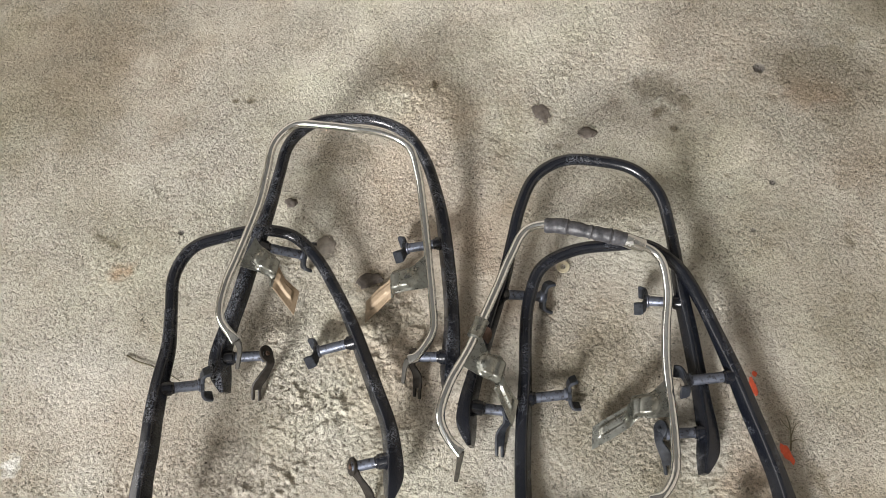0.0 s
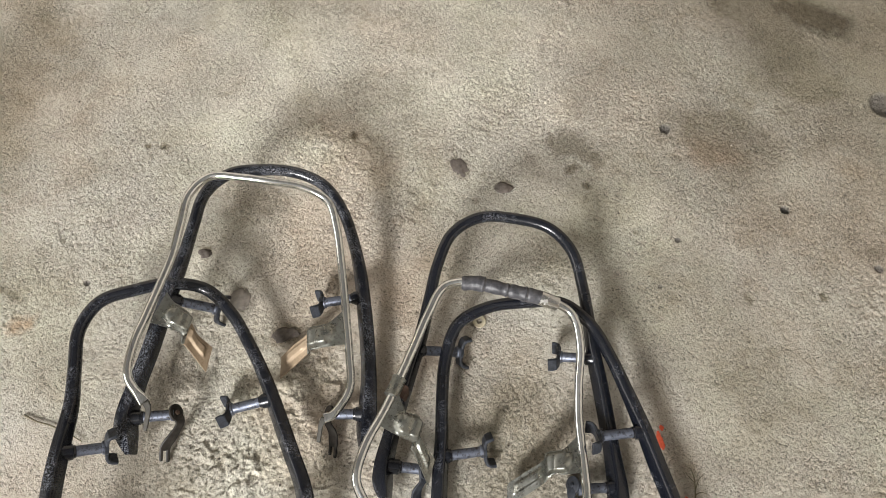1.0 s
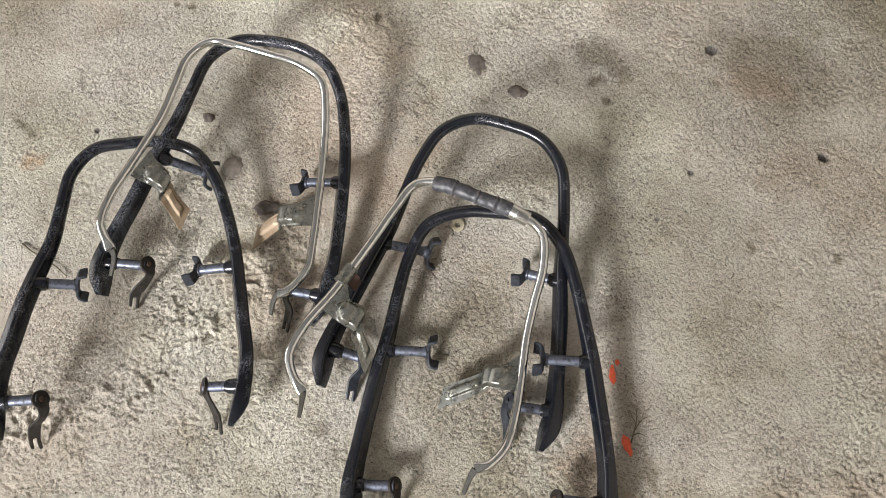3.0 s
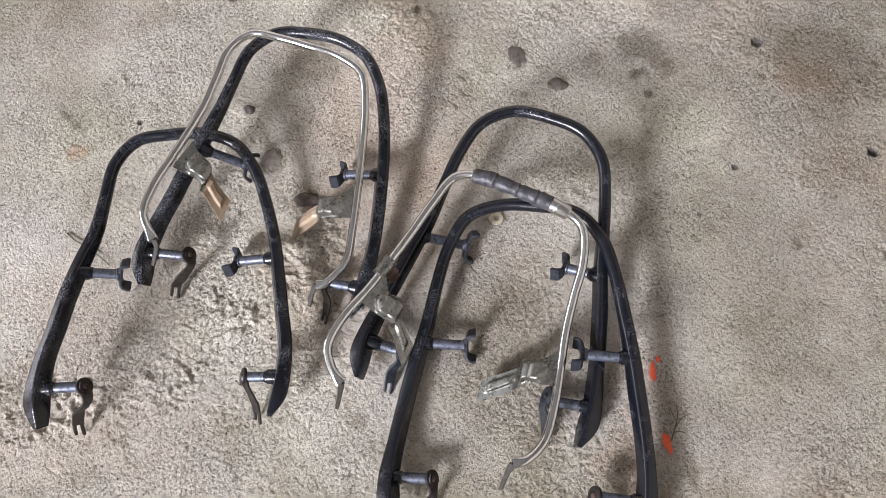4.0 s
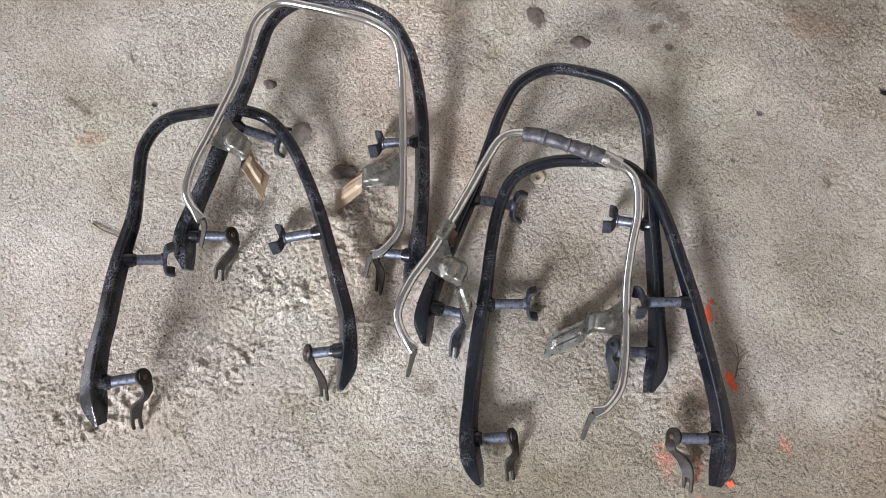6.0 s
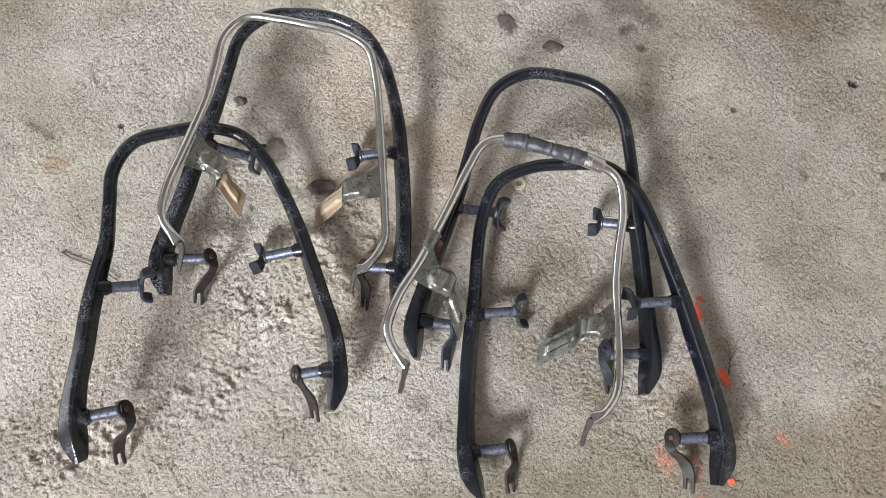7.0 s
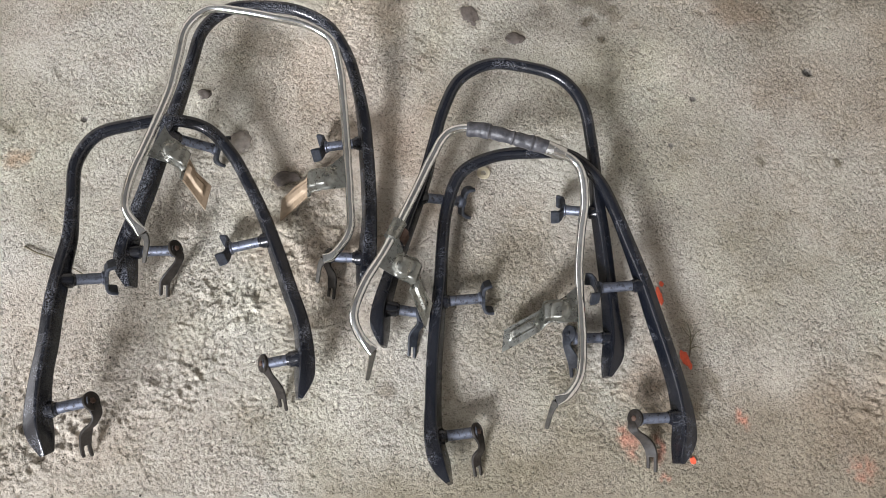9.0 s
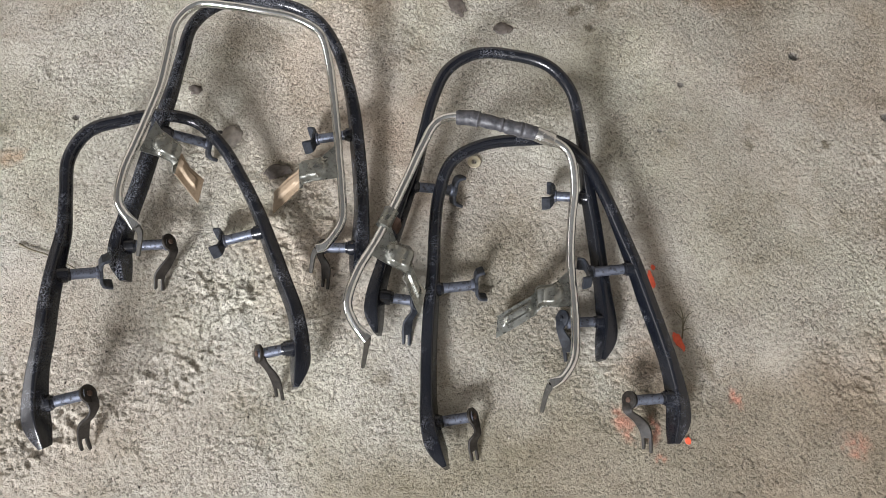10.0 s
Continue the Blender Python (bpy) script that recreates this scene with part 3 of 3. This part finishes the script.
RAIL_D = [(0.053, 0.228, 0.029), (0.056, 0.273, 0.031), (0.07, 0.318, 0.034), (0.087, 0.363, 0.038), (0.105, 0.408, 0.044), (0.124, 0.454, 0.053), (0.139, 0.5, 0.063), (0.155, 0.547, 0.074), (0.181, 0.592, 0.082), (0.225, 0.613, 0.087), (0.276, 0.606, 0.088), (0.323, 0.588, 0.085), (0.352, 0.55, 0.077), (0.359, 0.5, 0.066), (0.36, 0.45, 0.056), (0.36, 0.402, 0.044), (0.363, 0.359, 0.031), (0.364, 0.313, 0.022), (0.363, 0.265, 0.017), (0.36, 0.217, 0.015), (0.349, 0.173, 0.012)]
black_rail(RAIL_D, BLACK_CLEAN, "glossy black steel grab rail under another black rail",
           [(((0.112, 0.430, 0.046), (0.176, 0.432, 0.020)), 0.7), (((0.359, 0.396, 0.042), (0.315, 0.408, 0.03)), 0.5)],
           [(((0.066, 0.278, 0.031), (0.108, 0.270, 0.028)), [(0.109, 0.269, 0.028), (0.106, 0.256, 0.025), (0.097, 0.244, 0.017), (0.093, 0.217, 0.004)]),
            (((0.359, 0.225, 0.016), (0.308, 0.228, 0.015)), [(0.303, 0.234, 0.015), (0.298, 0.219, 0.014), (0.304, 0.199, 0.011), (0.305, 0.175, 0.004)])], 0.96, steel=CLAW)
RAIL_E = [(0.124, 0.052, 0.036), (0.1195, 0.072, 0.033), (0.114, 0.113, 0.024), (0.117, 0.161, 0.019), (0.122, 0.21, 0.018), (0.129, 0.26, 0.021), (0.137, 0.312, 0.024), (0.143, 0.364, 0.031), (0.153, 0.416, 0.04), (0.175, 0.461, 0.051), (0.22, 0.479, 0.061), (0.272, 0.479, 0.068), (0.323, 0.472, 0.07), (0.359, 0.438, 0.064), (0.379, 0.391, 0.056), (0.393, 0.342, 0.048), (0.405, 0.291, 0.042), (0.414, 0.243, 0.036), (0.423, 0.195, 0.032), (0.429, 0.148, 0.03), (0.429, 0.101, 0.028), (0.419, 0.057, 0.024)]
black_rail(RAIL_E, BLACK_CLEAN, "glossy black steel grab rail lying over another black rail",
           [(((0.133, 0.286, 0.022), (0.191, 0.288, 0.022)), 0.8), (((0.403, 0.288, 0.042), (0.343, 0.287, 0.041)), 0.5)],
           [(((0.116, 0.110, 0.024), (0.167, 0.113, 0.026)), [(0.168, 0.113, 0.026), (0.172, 0.094, 0.024), (0.165, 0.083, 0.018), (0.167, 0.062, 0.004)]),
            (((0.424, 0.114, 0.03), (0.371, 0.115, 0.03)), [(0.368, 0.116, 0.03), (0.364, 0.103, 0.028), (0.378, 0.09, 0.022), (0.386, 0.076, 0.015), (0.386, 0.053, 0.005)])])


# ---- chrome rails ----
def fold(points, count):
    """A line through points with short bends between straight runs."""
    p = np.array(points, float)
    s = np.r_[0, np.cumsum(np.linalg.norm(np.diff(p, axis=0), axis=1))]
    u = np.linspace(0, s[-1], count)
    out = np.stack([np.interp(u, s, p[:, k]) for k in range(3)], 1)
    for _ in range(2):
        out[1:-1] = 0.25 * out[:-2] + 0.5 * out[1:-1] + 0.25 * out[2:]
    return out


def clip(parent, far, near, mat, thick=0.0020):
    """A pressed sheet clip: gusset on the tube, raised saddle, then a folded flag with a pressed ridge."""
    a, b = fold(far, 40), fold(near, 40)
    cols = 25
    top, low = [], []
    bm = bmesh.new()
    grid = np.zeros((40, cols, 3))
    for i in range(40):
        for k in range(cols):
            grid[i, k] = a[i] * (1 - k / (cols - 1)) + b[i] * k / (cols - 1)
    du, dv = np.gradient(grid, axis=0), np.gradient(grid, axis=1)
    nrm = np.cross(du, dv)
    nrm /= np.linalg.norm(nrm, axis=2)[:, :, None]
    nrm *= np.where(nrm[:, :, 2:3] < 0, -1, 1)
    for i in range(40):
        u = i / 39
        for k in range(cols):
            v = k / (cols - 1)
            dome = 0.0080 * math.sqrt(max(0.0, 1 - ((u - 0.19) / 0.07) ** 2 - ((v - 0.5) / 0.30) ** 2))
            band = smooth_step(0.17, 0.23, u) * (1 - smooth_step(0.42, 0.47, u))
            saddle = band * (0.0085 * (1 - smooth_step(0.30, 0.48, abs(v - 0.5))) + 0.0010) - 0.0016 * band * math.exp(-((u - 0.33) / 0.02) ** 2)
            saddle = max(saddle, dome) - 0.0030 * math.exp(-((u - 0.51) / 0.03) ** 2)
            flag = 0.0042 * smooth_step(0.54, 0.60, u) * (1 - smooth_step(0.86, 0.92, u)) * (1 - smooth_step(0.14, 0.27, abs(v - 0.42)))
            grid[i, k] += nrm[i, k] * (saddle + flag)
    for i in range(40):
        top.append([bm.verts.new(grid[i, k] + nrm[i, k] * thick / 2) for k in range(cols)])
        low.append([bm.verts.new(grid[i, k] - nrm[i, k] * thick / 2) for k in range(cols)])
    for i in range(39):
        for k in range(cols - 1):
            bm.faces.new((top[i][k], top[i][k + 1], top[i + 1][k + 1], top[i + 1][k]))
            bm.faces.new((low[i][k], low[i + 1][k], low[i + 1][k + 1], low[i][k + 1]))
        bm.faces.new((top[i][0], top[i + 1][0], low[i + 1][0], low[i][0]))
        bm.faces.new((top[i][-1], low[i][-1], low[i + 1][-1], top[i + 1][-1]))
    for r in (0, 39):
        for k in range(cols - 1):
            bm.faces.new((top[r][k], low[r][k], low[r][k + 1], top[r][k + 1]))
    ob = part("clip", bm, ZINC, parent, "pressed sheet-metal clip with a folded flag")
    if mat is not ZINC:
        ob.data.materials.append(mat)
        for f in ob.data.polygons:
            c = f.center
            i = int(np.argmin(((grid.reshape(-1, 3) - np.array(c)) ** 2).sum(1))) // cols
            f.material_index = 1 if i > 21 else 0
    return ob


def tab(parent, points):
    """The flattened end of a tube, pierced for a bolt."""
    pts = glide(points, 8)
    bm = strip(pts, [0.0100, 0.0085, 0.0070, 0.0064, 0.0060, 0.0060, 0.0058, 0.0050], 0.0032, (0.85, 0.25, 0.35))
    return part("end_tab", bm, TAB, parent, "flattened chrome tube end")


def chrome_rail(points, wide, label, clips, tails):
    line = glide(points, 190)
    mid = line.mean(axis=0)
    ob = root("chrome_grab_rail", (mid[0], mid[1], 0), label, "grab rail", "chrome grab rails")

    def section(u):
        e = min(u, 1 - u)
        flat = 1 - smooth_step(0.0, 0.022, e)
        return wide * (1 + 0.18 * flat), wide * (1 - 0.45 * flat), 2.0 + 0.8 * flat, 0.0
    part("tube", sweep(line, section, 24), CHROME, ob)
    for far, near, mat in clips:
        clip(ob, far, near, mat)
    for t in tails:
        tab(ob, t)
    return ob


RAIL_C = [(-0.229, 0.365, 0.108), (-0.252, 0.401, 0.109), (-0.249, 0.443, 0.109), (-0.236, 0.484, 0.109), (-0.222, 0.527, 0.109), (-0.208, 0.571, 0.111), (-0.198, 0.616, 0.117), (-0.187, 0.661, 0.124), (-0.157, 0.686, 0.129), (-0.113, 0.680, 0.130), (-0.070, 0.672, 0.126), (-0.029, 0.665, 0.118), (0.005, 0.646, 0.106), (0.015, 0.606, 0.093), (0.018, 0.561, 0.081), (0.020, 0.515, 0.073), (0.021, 0.468, 0.068), (0.022, 0.422, 0.064), (0.020, 0.377, 0.061), (-0.002, 0.346, 0.058), (-0.015, 0.341, 0.057)]
chrome_rail(RAIL_C, 0.0112, "dusty chrome tube grab rail lying on black rails",
            [([(-0.212, 0.517, 0.108), (-0.205, 0.504, 0.104), (-0.187, 0.492, 0.096), (-0.187, 0.486, 0.088), (-0.180, 0.470, 0.068), (-0.163, 0.457, 0.050)],
              [(-0.232, 0.475, 0.106), (-0.209, 0.467, 0.102), (-0.195, 0.463, 0.092), (-0.194, 0.453, 0.084), (-0.186, 0.444, 0.066), (-0.171, 0.424, 0.046)], TAN),
             ([(0.016, 0.487, 0.068), (-0.004, 0.471, 0.066), (-0.032, 0.473, 0.055), (-0.036, 0.465, 0.045), (-0.055, 0.461, 0.028), (-0.074, 0.451, 0.012)],
              [(0.018, 0.439, 0.066), (-0.016, 0.439, 0.060), (-0.032, 0.442, 0.048), (-0.036, 0.440, 0.040), (-0.056, 0.430, 0.024), (-0.077, 0.420, 0.008)], TAN)],
            [[(-0.229, 0.366, 0.107), (-0.227, 0.359, 0.098), (-0.235, 0.340, 0.078)], [(-0.014, 0.341, 0.057), (-0.020, 0.335, 0.050), (-0.025, 0.317, 0.036)]])
RAIL_F = [(0.045, 0.210, 0.074), (0.030, 0.228, 0.081), (0.023, 0.255, 0.088), (0.038, 0.294, 0.090), (0.063, 0.333, 0.089), (0.086, 0.375, 0.088), (0.109, 0.418, 0.090), (0.132, 0.461, 0.095), (0.158, 0.496, 0.103), (0.200, 0.496, 0.108), (0.244, 0.479, 0.107), (0.290, 0.467, 0.101), (0.328, 0.445, 0.090), (0.334, 0.402, 0.077), (0.326, 0.358, 0.062), (0.319, 0.312, 0.050), (0.316, 0.266, 0.044), (0.312, 0.219, 0.043), (0.303, 0.174, 0.045), (0.284, 0.148, 0.049), (0.265, 0.140, 0.052)]
taped = chrome_rail(RAIL_F, 0.0118, "chrome tube grab rail with a rubber-taped hand grip",
                    [([(0.083, 0.352, 0.092), (0.089, 0.329, 0.088), (0.107, 0.326, 0.080), (0.104, 0.307, 0.068), (0.113, 0.291, 0.052), (0.123, 0.279, 0.040)],
                      [(0.056, 0.314, 0.090), (0.075, 0.302, 0.085), (0.096, 0.293, 0.075), (0.096, 0.285, 0.066), (0.104, 0.267, 0.048), (0.112, 0.248, 0.032)], ZINC),
                     ([(0.314, 0.290, 0.046), (0.292, 0.273, 0.045), (0.269, 0.274, 0.040), (0.264, 0.263, 0.034), (0.241, 0.254, 0.028), (0.216, 0.243, 0.020)],
                      [(0.315, 0.242, 0.044), (0.285, 0.242, 0.042), (0.274, 0.246, 0.036), (0.263, 0.237, 0.028), (0.239, 0.226, 0.020), (0.211, 0.215, 0.012)], ZINC)],
                    [[(0.044, 0.211, 0.074), (0.042, 0.204, 0.060), (0.035, 0.186, 0.030)], [(0.266, 0.139, 0.051), (0.260, 0.129, 0.044), (0.254, 0.111, 0.030)]])


def grip(parent):
    line = glide([(0.181, 0.497, 0.1070), (0.205, 0.493, 0.1082), (0.244, 0.480, 0.1070), (0.288, 0.4675, 0.1015)], 90)
    seams = (0.27, 0.56, 0.79)

    def section(u):
        r = 0.0192 + 0.0012 * math.sin(9 * u) + 0.0009 * math.sin(31 * u + 1)
        r += sum(0.0026 * math.exp(-((u - s) / 0.009) ** 2) - 0.0020 * math.exp(-((u - s - 0.03) / 0.014) ** 2) for s in seams)
        r -= 0.003 * (1 - smooth_step(0, 0.03, min(u, 1 - u)))
        return r, r * 0.97, 2.2, 0.0
    part("hand_grip", sweep(line, section, 20), GRIP, parent, "dark grey rubber tape wound in bands")
    part("sleeve", rod((0.286, 0.468, 0.1018), (0.310, 0.4585, 0.0965), [(0, 0.0070), (0, 0.0101), (0.92, 0.0101), (1, 0.0095), (1, 0.0060)], 20), SLEEVE, parent, "bright chrome sleeve")
    c = np.array((0.0795, 0.3635, 0.0885))
    d = np.array((0.023, 0.042, 0.0))
    d /= np.linalg.norm(d)
    part("clamp", rod(c - d * 0.013, c + d * 0.013, [(0, 0.0062), (0, 0.0102), (0.12, 0.0096), (0.9, 0.0092), (1, 0.0100), (1, 0.0062)], 20), ZINC, parent, "rolled zinc clamp round the tube")
    part("clamp_plate", strip([c + (0.006, -0.003, -0.002), c + (0.012, -0.007, -0.006), c + (0.014, -0.009, -0.018)], [0.018, 0.018, 0.014], 0.002, d), RUST, parent, "small rusty plate")


grip(taped)


# ---- small things on the floor ----
def lump(name, place, size, mat, seed, label, category, flat=0.5, turn=0.0):
    bm = bmesh.new()
    bmesh.ops.create_icosphere(bm, subdivisions=3, radius=1.0)
    for v in bm.verts:
        k = 1 + 0.42 * noise.noise(v.co * 1.3 + Vector((seed, 0, 0))) + 0.24 * noise.noise(v.co * 3.1 + Vector((0, seed, 0)))
        v.co = Vector((v.co.x * size[0], v.co.y * size[1], v.co.z * size[2])) * k
    ob = part(name, bm, mat, None)
    ob.matrix_world = pose(place[0], place[1], place[2] + size[2] * flat - 0.001, 0, 0, turn)
    return tagged(ob, label, category)


lump("stone", (0.218, 0.768, 0), (0.013, 0.018, 0.0024), STONE, 1, "flat dark stone chip sunk in the concrete", "stone", 0.2, 20)
lump("stone", (0.285, 0.721, 0), (0.0145, 0.011, 0.005), STONE, 4, "smooth grey-brown stone chip on the concrete", "stone", 0.4, -15)
lump("stone", (-0.189, 0.636, 0), (0.010, 0.009, 0.005), STONE, 7, "small dark brown stone on the concrete", "stone", 0.3, 0)
lump("stone", (-0.071, 0.491, 0), (0.020, 0.011, 0.005), STONE, 9, "dark brown stone beside a clip", "stone", 0.15, 10)
lump("stone", (-0.136, 0.554, 0), (0.016, 0.018, 0.003), PEBBLE, 12, "flat round grey pebble in the concrete", "stone", 0.25, 0)


def sand():
    """Loose grains scattered over the floor, too many to count."""
    rng = random.Random(11)
    verts, faces = [], []
    spots = [(-0.138, 0.307, 0.07), (-0.202, 0.213, 0.08), (-0.36, 0.144, 0.08), (-0.03, 0.42, 0.10), (0.12, 0.66, 0.10), (0.30, 0.90, 0.14)]
    for k in range(1500):
        if k % 3:
            x, y = rng.uniform(-0.75, 1.2), rng.uniform(0.0, 1.25)
        else:
            cx, cy, r = rng.choice(spots)
            x, y = rng.gauss(cx, r * 0.7), rng.gauss(cy, r * 0.7)
        r = 0.0007 + 0.0014 * rng.random() ** 3
        base = len(verts)
        a = rng.uniform(0, 6.28)
        for u, v, w in ((1, 0, 0), (0, 1, 0), (-1, 0, 0), (0, -1, 0), (0, 0, 0.8), (0, 0, -0.8)):
            q = r * rng.uniform(0.75, 1.3)
            verts.append((x + q * (u * math.cos(a) - v * math.sin(a)), y + q * (u * math.sin(a) + v * math.cos(a)), 0.0004 + r * 0.4 + q * w))
        faces += [tuple(base + i for i in f) for f in ((0, 1, 4), (1, 2, 4), (2, 3, 4), (3, 0, 4), (1, 0, 5), (2, 1, 5), (3, 2, 5), (0, 3, 5))]
    return tagged(mesh_object("sand_grains", verts, faces, SAND), "loose dark and pale sand grains on the concrete", "sand", kind="stuff")


sand()


def washer(place, outer, inner, high, mat, label):
    bm = bmesh.new()
    n = 28
    prof = [(inner, 0), (outer - 0.0006, 0), (outer, 0.0006), (outer, high - 0.0006), (outer - 0.0006, high), (inner, high)]
    rings = [[bm.verts.new((r * math.cos(2 * math.pi * k / n), r * math.sin(2 * math.pi * k / n), z)) for r, z in prof] for k in range(n)]
    for k in range(n):
        a, b = rings[k], rings[(k + 1) % n]
        for q in range(len(prof)):
            bm.faces.new((a[q], b[q], b[(q + 1) % len(prof)], a[(q + 1) % len(prof)]))
    ob = part("washer", bm, mat, None)
    ob.matrix_world = pose(*place, 4, -3, 0)
    return tagged(ob, label, "washer")


washer((0.2135, 0.4855, 0.0005), 0.0098, 0.0042, 0.0022, NYLON, "yellowed plastic washer lying on the concrete")


def paint_fleck(place, rx, ry, turn, mat, seed, label):
    """A thin uneven chip of paint."""
    bm = bmesh.new()
    n = 22
    top, low = [], []
    for k in range(n):
        a = 2 * math.pi * k / n
        r = 1 + 0.42 * noise.noise(Vector((math.cos(a) * 1.7 + seed, math.sin(a) * 1.7, seed))) + 0.2 * noise.noise(Vector((math.cos(a) * 5, math.sin(a) * 5 + seed, 0)))
        top.append(bm.verts.new((rx * r * math.cos(a), ry * r * math.sin(a), 0.0007 + 0.0005 * math.sin(3 * a + seed))))
        low.append(bm.verts.new((rx * r * math.cos(a), ry * r * math.sin(a), -0.0012)))
    c = bm.verts.new((0, 0, 0.001))
    for k in range(n):
        bm.faces.new((c, top[k], top[(k + 1) % n]))
        bm.faces.new((top[k], low[k], low[(k + 1) % n], top[(k + 1) % n]))
    bm.faces.new(low[::-1])
    ob = part("paint_fleck", bm, mat, None)
    ob.matrix_world = pose(place[0], place[1], 0.0010, 0, 0, turn)
    return tagged(ob, label, "paint fleck", "orange paint flecks")


BRIGHT = "bright orange paint chip on the concrete"
paint_fleck((0.439, 0.284), 0.0042, 0.012, 5, ORANGE, 1, BRIGHT)
paint_fleck((0.445, 0.302), 0.003, 0.004, 0, ORANGE, 2, BRIGHT)
paint_fleck((0.459, 0.194), 0.0055, 0.0135, 18, ORANGE, 3, BRIGHT)
paint_fleck((0.443, 0.063), 0.004, 0.0045, 0, ORANGE, 7, BRIGHT)


def dry_twig():
    ob = root("twig", (0.470, 0.218, 0), "thin dry twig lying on the concrete", "twig")
    for pts, w in (([(0.463, 0.196, 0.0045), (0.467, 0.212, 0.0060), (0.470, 0.228, 0.0060), (0.469, 0.242, 0.0055)], 0.0022), ([(0.467, 0.212, 0.0060), (0.476, 0.226, 0.0060), (0.484, 0.231, 0.0055)], 0.0016),
                   ([(0.465, 0.206, 0.0060), (0.474, 0.209, 0.0055), (0.483, 0.206, 0.0045)], 0.0015), ([(0.469, 0.222, 0.0060), (0.463, 0.232, 0.0055), (0.461, 0.238, 0.0050)], 0.0013)):
        part("stem", sweep(glide(pts, 16), lambda u, w=w: (w * (1 - 0.5 * u), w * (1 - 0.5 * u), 2.0, 0.0), 8), TWIG, ob)



def dry_stalk():
    ob = root("stalk", (-0.38, 0.382, 0), "thin dry dark stalk on the concrete under a rail", "twig")
    line = glide([(-0.418, 0.402, 0.003), (-0.400, 0.391, 0.004), (-0.382, 0.384, 0.0035), (-0.358, 0.371, 0.004), (-0.338, 0.358, 0.003)], 24)
    part("stem", sweep(line, lambda u: (0.0026 * (1 - 0.4 * u), 0.0022 * (1 - 0.4 * u), 2.0, 0.0), 8), TWIG, ob)


dry_twig()
dry_stalk()
